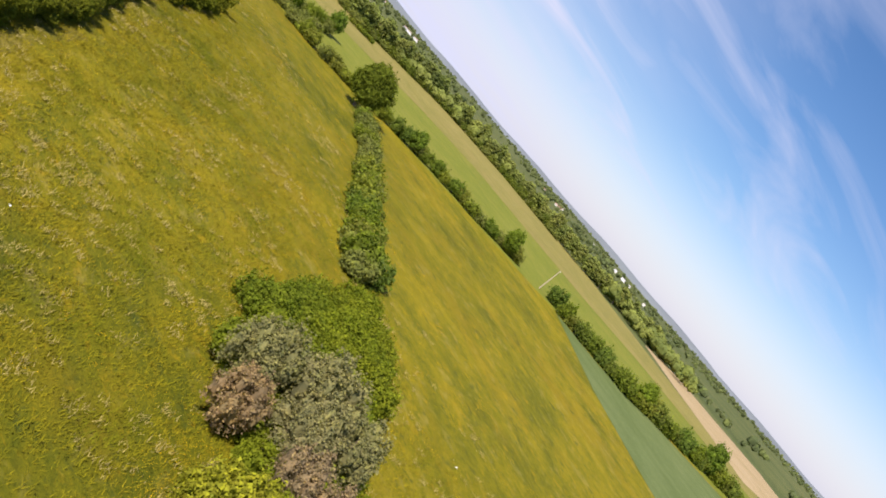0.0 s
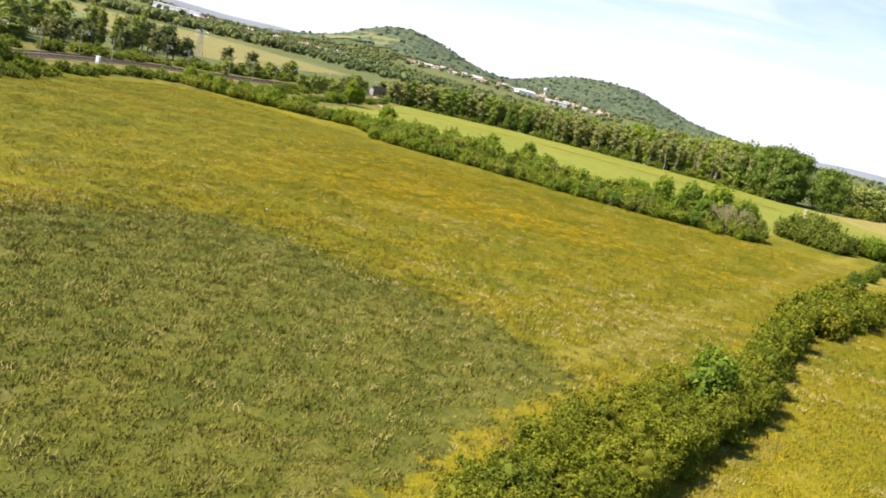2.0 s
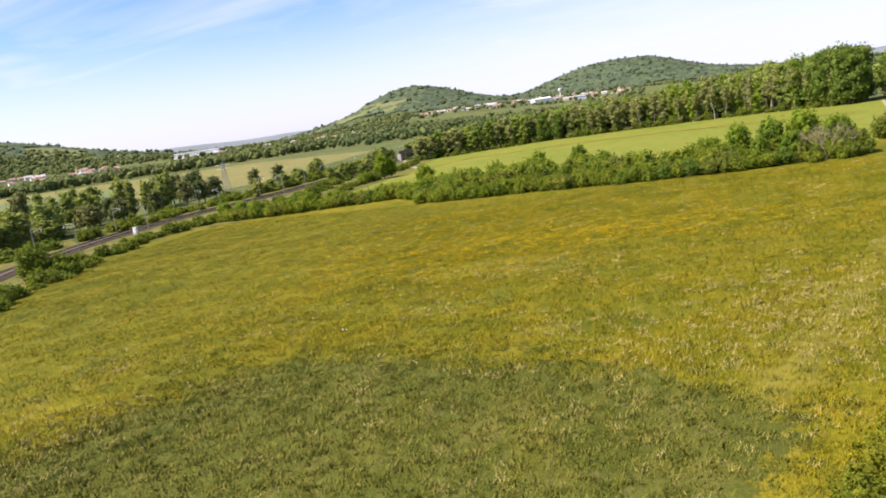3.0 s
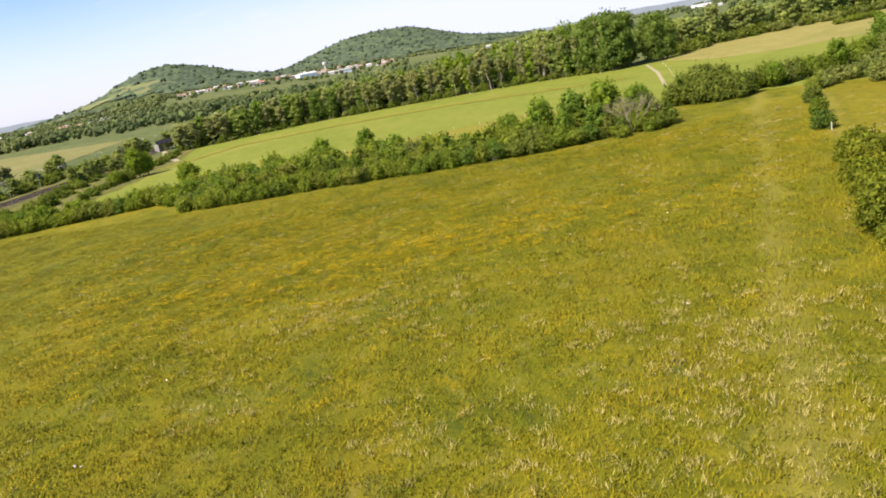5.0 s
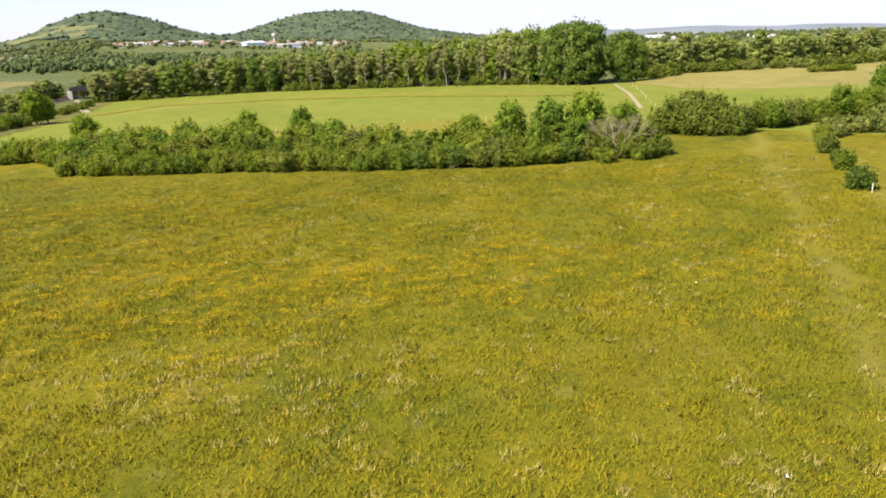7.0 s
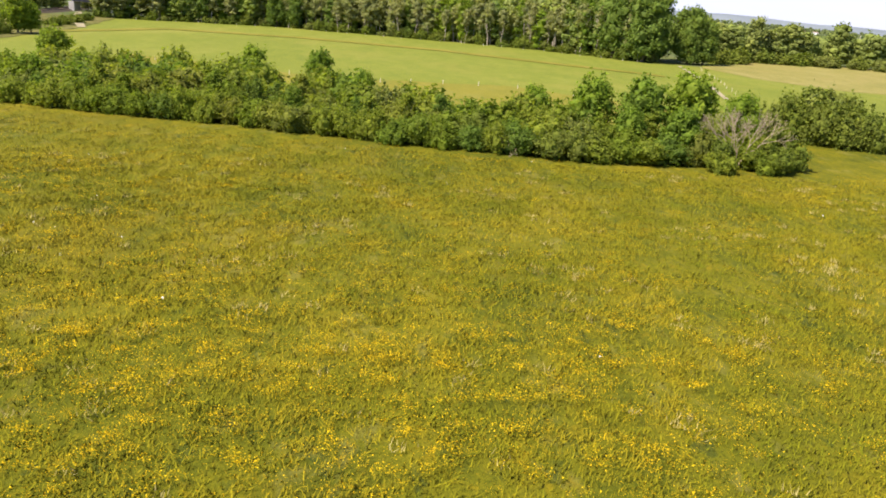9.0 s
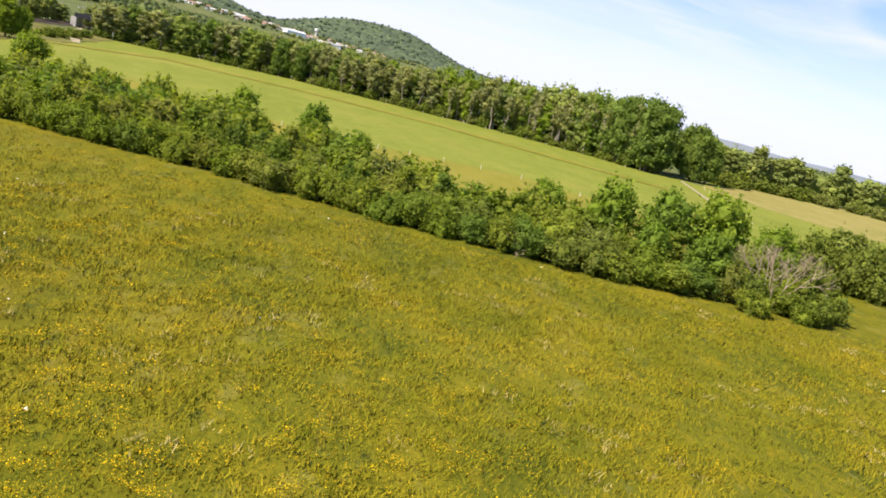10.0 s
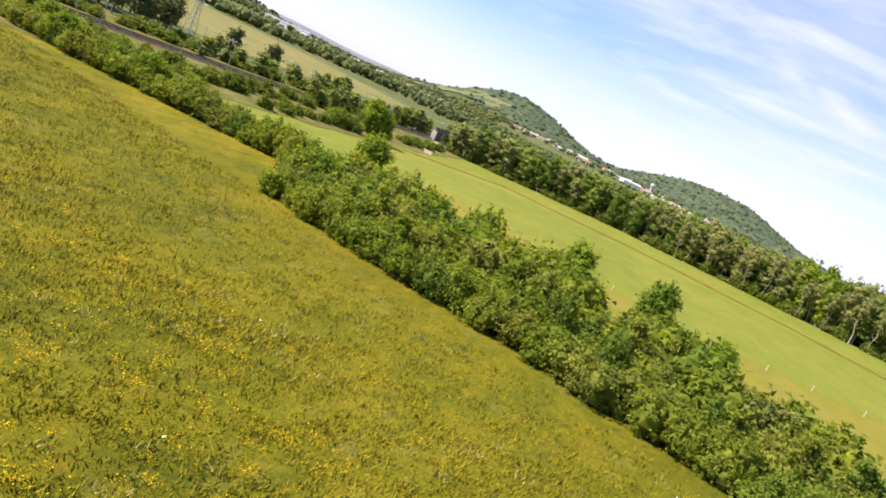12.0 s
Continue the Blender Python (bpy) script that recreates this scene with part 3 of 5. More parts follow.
def limbs(rng, height, radius, n, spread, start=0.35, lean=0.06):
    """A tapered trunk with rising limbs."""
    top = np.array([rng.normal() * lean * height, rng.normal() * lean * height, height])
    line = [top * t + np.array([rng.normal() * 0.02 * height, rng.normal() * 0.02 * height, 0]) * (0.2 < t) for t in (0, 0.25, 0.5, 0.75, 1)]
    line[0] = np.array([0, 0, -0.25])
    out = [tube(line, [radius * 1.25, radius, radius * 0.75, radius * 0.5, radius * 0.15])]
    for k in range(n):
        t = rng.uniform(start, 0.85)
        a = k * 2.4 + rng.uniform(-0.4, 0.4)
        b = top * t
        tip = b + np.array([math.cos(a) * spread, math.sin(a) * spread, height * rng.uniform(0.12, 0.28)]) * rng.uniform(0.6, 1.0)
        mid = (b + tip) / 2 + np.array([0, 0, -0.05 * height])
        out.append(tube([b, mid, tip], [radius * 0.5, radius * 0.32, radius * 0.08], 5))
    return join(out)


def bush_lobes(rng, R, H, n=12):
    out = [(0, 0, H * 0.40, R * 0.76, R * 0.76, H * 0.42)]
    for k in range(n):
        a = k * 2.4 + rng.uniform(-0.5, 0.5)
        r = R * rng.uniform(0.30, 0.72)
        z = H * rng.uniform(0.20, 0.80) * (1.0 - 0.25 * r / R)
        s = R * rng.uniform(0.24, 0.46)
        out.append((r * math.cos(a), r * math.sin(a), z, s, s * rng.uniform(0.8, 1.15), min(s * rng.uniform(0.8, 1.35), max(0.3 * s, H * 1.02 - z))))
    for k in range(2):
        out.append((rng.normal() * R * 0.28, rng.normal() * R * 0.28, H * rng.uniform(0.72, 0.86), R * rng.uniform(0.2, 0.36), R * 0.3, H * rng.uniform(0.16, 0.26)))
    return out


def make_bush(seed, R, H, n, size, mat, name, label, category="bush", group="", lobed=12, inner=0.8):
    rng = np.random.default_rng(seed)
    ob = thing(name, label, category, group)
    L = bush_lobes(rng, R, H, lobed)
    part("foliage", mesh_of("foliage", *join([leaves(rng, L, n, size, inner)] + cores(rng, L, 0.73)), mat), ob)
    st = []
    for k in range(4):
        a = k * 1.6 + rng.uniform(-0.4, 0.4)
        st.append(tube([(0.15 * math.cos(a), 0.15 * math.sin(a), -0.2), (R * 0.25 * math.cos(a), R * 0.25 * math.sin(a), H * 0.3), (R * 0.5 * math.cos(a), R * 0.5 * math.sin(a), H * 0.62)], (0.07, 0.05, 0.02), 5))
    part("woody_base", mesh_of("woody_base", *join(st), "bark"), ob)
    return ob


def crown_lobes(rng, R, z0, z1, n, taper=0.5):
    out = []
    for k in range(n):
        t = (k + 0.5) / n
        z = z0 + (z1 - z0) * t
        prof = math.sin(math.pi * min(0.97, 0.16 + 0.80 * t)) ** taper
        a = k * 2.4 + rng.uniform(-0.5, 0.5)
        r = R * prof * rng.uniform(0.42, 0.66)
        s = R * rng.uniform(0.36, 0.52) * (0.72 + 0.28 * prof)
        out.append((r * math.cos(a), r * math.sin(a), z, s, s, s * rng.uniform(0.7, 0.95)))
    out.append((0, 0, (z0 + z1) / 2, R * 0.55, R * 0.55, (z1 - z0) * 0.42))
    out.append((0, 0, z1 - R * 0.3, R * 0.42, R * 0.42, R * 0.42))
    return out


def make_tree(seed, H, R, z0, n, size, mat, name, label, category="tree", group="", nl=16, bark="bark", trunk=0.2, taper=0.5):
    rng = np.random.default_rng(seed)
    ob = thing(name, label, category, group)
    part("trunk", mesh_of("trunk", *limbs(rng, H * 0.82, trunk, 6, R * 0.7), bark), ob)
    L = crown_lobes(rng, R, z0, H - R * 0.25, nl, taper)
    part("crown", mesh_of("crown", *join([leaves(rng, L, n, size, 0.72)] + cores(rng, L, 0.8)), mat), ob)
    return ob


def make_bare(seed, H, name, label, mat="dead_wood", spread=0.5):
    """A dead tree: forking bare branches."""
    rng = np.random.default_rng(seed)
    ob = thing(name, label, "tree")
    chunks = []

    def grow(p, d, ln, r, lvl):
        q = p + d * ln
        mid = (p + q) / 2 + rng.normal(size=3) * ln * 0.06
        chunks.append(tube([p, mid, q], [r, r * 0.85, r * 0.65], 5 if lvl < 2 else 4))
        if lvl == 5:
            return
        for k in range(3 if lvl < 4 else 2):
            e = d + rng.normal(size=3) * spread + (0, 0, 0.12)
            grow(q, e / np.linalg.norm(e), ln * rng.uniform(0.62, 0.82), r * 0.62, lvl + 1)

    for k in range(3):
        a = k * 2.1
        d = np.array([0.35 * math.cos(a), 0.35 * math.sin(a), 1.0])
        grow(np.array([0.1 * math.cos(a), 0.1 * math.sin(a), -0.2]), d / np.linalg.norm(d), H * 0.26, H * 0.0095, 0)
    part("branchwork", mesh_of("branchwork", *join(chunks), mat), ob)
    return ob


class Kit:
    """Models to copy from; the first copies take the models' own places, so that none is left over."""

    def __init__(self, models):
        self.models, self.fresh = models, list(models)

    def set(self, k, x, y, s=1.0, sz=None):
        src = self.models[k % len(self.models)]
        m = Matrix.Translation((x, y, float(G(x, y)))) @ Matrix.Rotation(random.uniform(0, 6.28), 4, "Z") @ Matrix.Diagonal((s, s, sz or s, 1))
        if src in self.fresh:
            self.fresh.remove(src)
            src.matrix_basis = m
            return src
        ob = src.copy()
        scene.collection.objects.link(ob)
        ob.matrix_basis = m
        for c in src.children:
            d = c.copy()
            scene.collection.objects.link(d)
            d.parent = ob
            for e in c.children:
                f = e.copy()
                scene.collection.objects.link(f)
                f.parent = d
        return ob


def along(line, step, jitter=0.3):
    """Places at even steps along a bent line."""
    pts = []
    for (x0, y0), (x1, y1) in zip(line, line[1:]):
        ln = math.hypot(x1 - x0, y1 - y0)
        n = max(1, round(ln / step))
        for k in range(n):
            t = k / n
            pts.append((x0 + (x1 - x0) * t + random.uniform(-jitter, jitter), y0 + (y1 - y0) * t + random.uniform(-jitter, jitter)))
    return pts


# ---- the hedge across the meadow ----
random.seed(11)
hedge = Kit([make_bush(100 + k, 2.15, 3.2, 3100, 0.172, "hedge_leaves", "hedge_shrub", "dense green hedgerow shrub at the edge of the meadow", "shrub", "hedgerow shrubs") for k in range(5)])
HEDGE = [(-43, -80), (-27, -45), (-12.5, -14), (-5, 6), (-0.5, 14), (2.9, 21), (6.2, 28), (9.5, 36), (13.2, 43), (16.5, 50), (18.6, 58), (22.2, 70), (26.6, 82), (31.8, 93), (37.6, 105), (39.8, 110)]
hedge_far = Kit([make_bush(106 + k, 2.2, 3.1, 1000, 0.34, "hedge_leaves", "hedge_shrub", "dense green hedgerow shrub at the edge of the meadow", "shrub", "hedgerow shrubs") for k in range(4)])
for x, y in along(HEDGE, 2.4, 0.25):
    s = random.uniform(0.85, 1.12) * (0.9 if 50 < y < 80 else 1.0)
    (hedge if -3 < y < 56 else hedge_far).set(random.randrange(20), x, y, s, s * random.uniform(0.9, 1.15))
for x, y in along([(0.9, 22.5), (3.4, 29), (6.2, 35.5), (9.2, 42), (12.8, 49)], 2.5, 0.3):
    s = random.uniform(0.8, 1.05)
    hedge.set(random.randrange(20), x, y, s)
for x, y in along([(29.6, 82), (35.2, 93), (41.4, 106)], 2.8, 0.5):
    hedge_far.set(random.randrange(4), x, y, random.uniform(0.9, 1.1))
small_tree = Kit([make_tree(7, 3.2, 1.25, 1.0, 900, 0.26, "fresh_leaves", "young_tree", "young blue-green tree rising out of the hedge", nl=10, trunk=0.07)])
small_tree.set(0, 12.6, 45.2, 1.45, 1.55)
row = Kit([make_bush(120 + k, 1.5, 2.2, 900, 0.26, "thicket_leaves", "field_shrub", "small rounded shrub in the meadow grass", "shrub", "shrubs in the meadow row") for k in range(3)])
for x, y, s in ((44.7, 125.6, 1.1), (49.9, 136.8, 1.0), (52.2, 141.6, 0.7), (55.3, 148.6, 1.1), (58.4, 154.5, 0.9), (61.5, 160, 1.0)):
    row.set(random.randrange(3), x, y, s)

# ---- the copse and the row beside the start ----
random.seed(12)
COPSE = [(27.5, -3), (27.8, 6), (32, 17.5), (39, 23.5), (46, 28), (48.5, 24), (47, 18), (42, 10), (38, 4), (35, -2), (31, -12), (26.5, -12)]
bramble = Kit([make_bush(140 + k, 2.6, 2.5, 2600, 0.22, "bramble_leaves", "bramble_thicket", "low dense green bramble mound in the copse", "shrub", "copse shrubs", inner=0.86) for k in range(4)])
for gx in np.arange(20, 53, 3.3):
    for gy in np.arange(-14, 32, 3.3):
        x, y = gx + random.uniform(-0.7, 0.7), gy + random.uniform(-0.7, 0.7)
        if inside(np.array([x]), np.array([y]), COPSE)[0]:
            s = random.uniform(0.92, 1.2)
            bramble.set(random.randrange(4), x, y, s)
gold = Kit([make_bush(150, 2.6, 3.4, 2600, 0.27, "yellow_leaves", "hazel_shrub", "yellow-green shrub with bright young leaves", "shrub")])
for x, y, s in ((26, -4.5, 0.95), (24.4, -7.5, 0.95), (28, -8, 1.05)):
    gold.set(0, x, y, s)
def make_willow(seed, H, R, n, mat, name, label):
    """A willow bush: upright plumes rising and leaning outwards from one base."""
    rng = np.random.default_rng(seed)
    ob = thing(name, label, "tree")
    part("trunk", mesh_of("trunk", *limbs(rng, H * 0.7, 0.16, 6, R * 0.7, 0.15), "bark"), ob)
    L = [(0, 0, H * 0.36, R * 0.66, R * 0.66, H * 0.30)]
    for k in range(15):
        a = k * 2.4 + rng.uniform(-0.4, 0.4)
        r = R * math.sqrt((k + 0.5) / 15) * 0.82
        z = H * (0.74 - 0.40 * (r / R) ** 2) * rng.uniform(0.86, 1.1)
        s = R * rng.uniform(0.17, 0.26)
        L.append((r * math.cos(a), r * math.sin(a), z, s, s, H * rng.uniform(0.16, 0.27)))
    part("crown", mesh_of("crown", *join([leaves(rng, L, n, 0.2, 0.74)] + cores(rng, L, 0.75)), mat), ob)
    return ob


willow = Kit([make_willow(31 + k, 7.4, 2.9, 5200, "willow_leaves", "willow_tree", "grey-green willow with pale leaves in the copse") for k in range(2)])
willow.set(0, 28.6, 5.2, 0.9); willow.set(1, 32.2, 3.6, 1.0); willow.set(0, 33.6, 0.2, 0.9); willow.set(1, 30.6, 0.6, 0.85)
withered = Kit([make_willow(35, 5.8, 2.3, 3200, "brown_leaves", "withered_willow", "half-dead willow with brown withered leaves")])
withered.set(0, 26.9, 1.9, 0.85); withered.set(0, 30.2, -2.2, 0.85); withered.set(0, 31.9, -4.6, 0.85)
deadwood = make_bare(34, 3.4, "dead_branches", "pale dead branches lying at the edge of the copse", spread=0.6)
deadwood.matrix_basis = Matrix.Translation((48.3, 24, float(G(48.3, 24)))) @ Matrix.Rotation(1.1, 4, (0.5, 0.6, 0))
oak = Kit([make_tree(43, 10.5, 4.6, 2.6, 5200, 0.42, "oak_leaves", "round_tree", "round dark green tree at the end of the field row", nl=30, trunk=0.32, taper=0.6)])
oak.set(0, 82.5, 123.5, 1.1)

# ---- the tree row behind the meadow ----
random.seed(13)
shrub = Kit([make_bush(160 + k, 2.5, 3.7, 1150, 0.295, "thicket_leaves", "thicket_shrub", "rounded green hawthorn shrub in the thicket", "shrub", "thicket shrubs") for k in range(6)])
greyshrub = Kit([make_bush(170 + k, 2.4, 3.2, 850, 0.34, "grey_leaves", "sallow_shrub", "grey-green sallow shrub in the thicket", "shrub", "sallow shrubs") for k in range(2)])
shrub_far = Kit([make_bush(190 + k, 2.5, 3.6, 560, 0.5, "thicket_leaves", "thicket_shrub", "rounded green hawthorn shrub in the thicket", "shrub", "thicket shrubs") for k in range(5)])
wayside = Kit([make_bush(195 + k, 2.5, 3.4, 300, 0.74, "scrub_leaves", "wayside_shrub", "loose green shrub on rough ground by the fields", "shrub", "wayside shrubs") for k in range(4)])
ash = Kit([make_tree(180 + k, 7.0, 2.6, 1.6, 1600, 0.43, "fresh_leaves", "ash_tree", "bright green young tree above the thicket", "tree", "young trees of the thicket", nl=16, trunk=0.14) for k in range(3)])
for x, y in along([(50, 34), (57, 52), (62, 63), (75, 95), (82, 117)], 3.2, 0.6):
    (greyshrub if random.random() < 0.45 else shrub_far).set(random.randrange(20), x, y, random.uniform(0.85, 1.25), random.uniform(0.78, 1.1))
for x, y in along([(52.5, 36), (58.5, 51)], 3.4, 0.5):
    (greyshrub if random.random() < 0.45 else shrub_far).set(random.randrange(20), x, y, random.uniform(0.8, 1.05), random.uniform(0.6, 0.9))
for x, y in along([(72, 155), (78, 146), (89, 141.5), (99, 137.5), (112, 132), (128, 119.5), (143, 111)], 3.4, 1.0):
    (greyshrub if random.random() < 0.25 else shrub).set(random.randrange(6), x, y, random.uniform(0.95, 1.3), random.uniform(0.85, 1.2))
for x, y in along([(150, 102), (151, 94), (161, 78), (181, 71), (204, 65), (240, 45), (270, 30)], 3.8, 1.0):
    shrub_far.set(random.randrange(6), x, y, random.uniform(0.9, 1.5), random.uniform(0.9, 1.45))
hawthorn = Kit([make_bush(175 + k, 2.5, 3.7, 1000, 0.32, "scrub_leaves", "hawthorn_shrub", "dark olive hawthorn in a dense rounded clump", "shrub", "hawthorn clump") for k in range(3)])
for x, y, s in ((43.4, 179, 1.05), (45.5, 177.5, 1.35), (48, 174.2, 1.3), (50.2, 172.6, 1.25), (52.8, 171.4, 1.1), (47.6, 179.5, 1.6), (50.4, 177.6, 1.6), (53.2, 175.6, 1.35), (55.4, 172.8, 0.95)):
    hawthorn.set(random.randrange(6), x, y, s, s * random.uniform(0.98, 1.12))
greyshrub.set(0, 49.5, 180.5, 1.7, 2.0)
for x, y, s in ((62, 175, 0.66), (97, 197, 1.15), (77, 180, 0.85), (107, 133, 0.85), (136, 114, 1.0), (168, 76, 1.0), (196, 67, 1.2), (232, 50, 1.4)):
    ash.set(random.randrange(3), x, y, s)
for x, y in along([(58, 178), (63, 180), (68, 179), (74, 181), (80, 184), (89, 188), (96, 192)], 2.8, 1.6):
    (greyshrub if random.random() < 0.5 else shrub).set(random.randrange(6), x, y, random.uniform(0.9, 1.3))

for x, y, k in ((66, 163, 0.8), (70, 165, 1.0), (73, 164, 1.1), (77, 163, 1.0), (69.5, 170, 0.9), (63.5, 161, 0.7), (80, 172, 1.2), (85, 177, 1.2)):
    greyshrub.set(random.randrange(2), x, y, k, k * 0.8)

# ---- the thicket ahead ----
random.seed(14)
FRONT = [(-54, 175), (-43, 171), (-24, 167), (-8, 160.5), (11, 156), (32, 155.5)]
for x, y in along(FRONT, 2.7, 0.5):
    shrub.set(random.randrange(6), x, y + 1.2, random.uniform(0.8, 1.05), random.uniform(0.7, 0.95))
for depth, step, lo, hi in ((4.8, 3.2, 0.8, 1.4), (9.5, 3.8, 1.05, 1.5), (15, 4.3, 1.1, 1.6), (21, 5.2, 1.1, 1.65), (28, 6.6, 1.0, 1.55)):
    for x, y in along(FRONT, step, 1.3):
        if depth > 8 and x > 16 or depth > 12 and x > -2 or depth > 18 and x > -12 or depth > 25 and x > -22:
            continue
        kit = greyshrub if random.random() < 0.10 else (shrub if depth < 9 else shrub_far)
        kit.set(random.randrange(6), x - depth * 0.1, y + depth, random.uniform(lo, hi), random.uniform(lo, hi) * 0.98)
for x, y, s in ((-62.5, 210, 1.0), (-55, 183, 0.72), (-45, 187, 0.7), (-29, 198.5, 0.95), (-19.4, 201.3, 0.92), (-12, 187, 0.7), (11.4, 184.2, 0.66), (8.5, 168, 0.85), (14.5, 166, 1.1), (20.8, 166, 1.15), (17.5, 160.5, 0.75),
                (26.4, 166.5, 1.25), (31, 163, 1.0), (23, 158.5, 0.8), (-36, 182, 0.75), (33.5, 168, 0.9)):
    ash.set(random.randrange(3), x, y, s)
sapling = Kit([make_tree(185 + k, 5.4, 1.15, 1.0, 520, 0.30, "thicket_leaves", "sapling", "slim young tree rising out of the thicket", "tree", "saplings of the thicket", nl=11, trunk=0.08) for k in range(3)])
for x, y in along(FRONT, 3.3, 1.5):
    sapling.set(random.randrange(3), x, y + random.uniform(3, 22 if x < -12 else 9), random.uniform(0.85, 1.2), random.uniform(0.75, 1.2 if x < -12 else 0.95))
hawthorn.set(0, 34, 159, 1.0, 1.1); hawthorn.set(1, 34.6, 156.8, 0.8, 0.8); shrub.set(2, 30.5, 153.6, 0.6, 0.5); shrub.set(3, 25.5, 153.4, 0.7, 0.62); hawthorn.set(2, 32, 154.4, 0.75, 0.7)
dead = make_bare(51, 8.6, "dead_tree", "bare dead tree with pale twigs at the thicket's end", spread=0.38)
dead.matrix_basis = Matrix.Translation((28.0, 155.6, float(G(28.0, 155.6))))
twigs = make_bare(52, 3.6, "leafless_shrub", "leafless grey shrub among the thicket", spread=0.7)
twigs.matrix_basis = Matrix.Translation((4.2, 158.5, float(G(4.2, 158.5))))
for x, y in along([(-60, 189), (-66, 196.5), (-100, 195), (-126, 199)], 2.8, 0.6):
    shrub.set(random.randrange(6), x, y, random.uniform(0.85, 1.1), random.uniform(0.75, 1.1))
for x, y in along([(-60, 196), (-80, 201), (-102, 201), (-127, 207)], 3.6, 1.2):
    shrub_far.set(random.randrange(6), x, y, random.uniform(0.9, 1.2), random.uniform(0.85, 1.25))
for x, y in along([(-104, 96), (-117, 126), (-125, 150), (-129, 178), (-128, 204), (-122, 230), (-120, 264), (-126, 298), (-127, 320)], 2.6, 3.4):
    wayside.set(random.randrange(6), x, y, random.uniform(0.4, 1.1), random.uniform(0.25, 0.8))
for x, y in along([(-118, 200), (-113, 222), (-116, 246), (-121, 270)], 3.0, 3.0):
    wayside.set(random.randrange(6), x, y, random.uniform(0.5, 1.1), random.uniform(0.35, 0.9))
for x, y, k in ((-70, 196, 0.6), (-84, 197, 0.7), (-92, 197, 0.75), (-98, 198, 0.62), (-110, 199, 0.75), (-115, 200, 0.8), (-121, 201, 0.85), (-104, 204, 0.7)):
    ash.set(random.randrange(3), x, y, k, k * 0.9)
hawthorn.set(1, -124.4, 132, 1.6, 1.75); hawthorn.set(2, -122, 135.5, 1.1, 1.15)
ash.set(1, -99.5, 281, 1.45, 1.3); ash.set(2, -97, 282.5, 1.05)
shrub.set(2, -102, 277, 1.1); shrub.set(4, -104, 272, 1.2)
for x, y in along([(-103, 240), (-104, 262), (-107, 285), (-105, 312), (-107, 340), (-112, 366)], 5.0, 2.6):
    wayside.set(random.randrange(6), x, y, random.uniform(0.5, 1.0), random.uniform(0.35, 0.7))

# ---- the wood ----
random.seed(15)
timber = Kit([make_tree(200 + k, 17, R, z0, 520, 1.12, mat, "woodland_tree", label, "tree", "trees of the wood edge", nl=18, bark="pale_bark", trunk=0.24, taper=0.3)
              for k, (R, z0, mat, label) in enumerate(((4.4, 3.0, "wood_leaves", "tall leafy tree at the edge of the wood"), (3.8, 6.0, "wood_leaves", "tall slender tree with a pale trunk in the wood"), (4.8, 2.0, "wood_leaves", "tall leafy tree at the edge of the wood"),
                                                       (4.2, 5.0, "budding_leaves", "tall brownish budding tree in the wood"), (3.4, 1.5, "fresh_leaves", "ivy-clad narrow green tree in the wood")))])
big = Kit([make_tree(210 + k, 18, 5.6, 2.2, 2600, 0.75, "dark_leaves", "broad_tree", "broad dark green tree with a full crown", "tree", "broad trees of the wood", nl=22, trunk=0.4, taper=0.3) for k in range(2)])
EDGE = [(-112, 374), (-80, 380), (-49, 384), (4, 361), (37, 343), (71, 309)]
slim = Kit([make_tree(230 + k, 17, R, z0, n, 0.66, mat, "slender_tree", "slender leafy tree in the close wood edge", "tree", "slender trees of the wood edge", nl=16, bark="pale_bark", trunk=0.2, taper=0.5)
            for k, (R, z0, n, mat) in enumerate(((3.1, 3.0, 620, "wood_leaves"), (2.7, 4.5, 600, "budding_leaves"), (3.5, 2.0, 680, "dark_leaves"), (3.0, 5.0, 600, "budding_leaves"), (2.8, 1.5, 600, "fresh_leaves"), (3.3, 2.5, 640, "wood_leaves")))])
stem = Kit([make_tree(240 + k, 16, 1.9, 8.5, 380, 0.6, "budding_leaves", "pale_stemmed_tree", "thin tree with a long bare pale stem", "tree", "pale-stemmed trees", nl=10, bark="pale_bark", trunk=0.13, taper=0.3) for k in range(2)])
def rise(x):
    """The wood grows taller towards its eastern end."""
    t = (x + 112) / 183
    return 0.76 + 0.16 * t + 0.24 * t ** 3


for x, y in along(EDGE, 3.1, 1.4):
    slim.set(random.randrange(6), x, y - 0.5, random.uniform(0.8, 1.35), rise(x) * random.uniform(0.72, 1.04))
for x, y in along(EDGE[2:], 4.2, 2.0):
    stem.set(random.randrange(2), x, y - 3.0, random.uniform(0.8, 1.2), rise(x) * random.uniform(0.72, 0.98))
for row_y, step in ((4.5, 5.0), (12, 8.0)):
    for x, y in along(EDGE, step, 1.5):
        timber.set(random.randrange(5), x, y + row_y, random.uniform(0.7, 1.1), rise(x) * random.uniform(0.85, 1.1))
for x, y in along(EDGE, 3.4, 1.8):
    (greyshrub if random.random() < 0.3 else wayside).set(random.randrange(20), x, y - 3.2, random.uniform(0.6, 1.1), random.uniform(0.35, 1.0))
for x, y, s in ((67, 309, 1.16), (61, 318, 1.12), (73, 320, 1.08), (82, 311, 0.78), (87, 312, 0.72), (-50, 380, 0.75), (-43, 378, 0.7), (86, 328, 0.92), (94, 338, 0.9), (-106, 378, 0.6), (-86, 382, 0.65)):
    big.set(random.randrange(2), x, y, s)
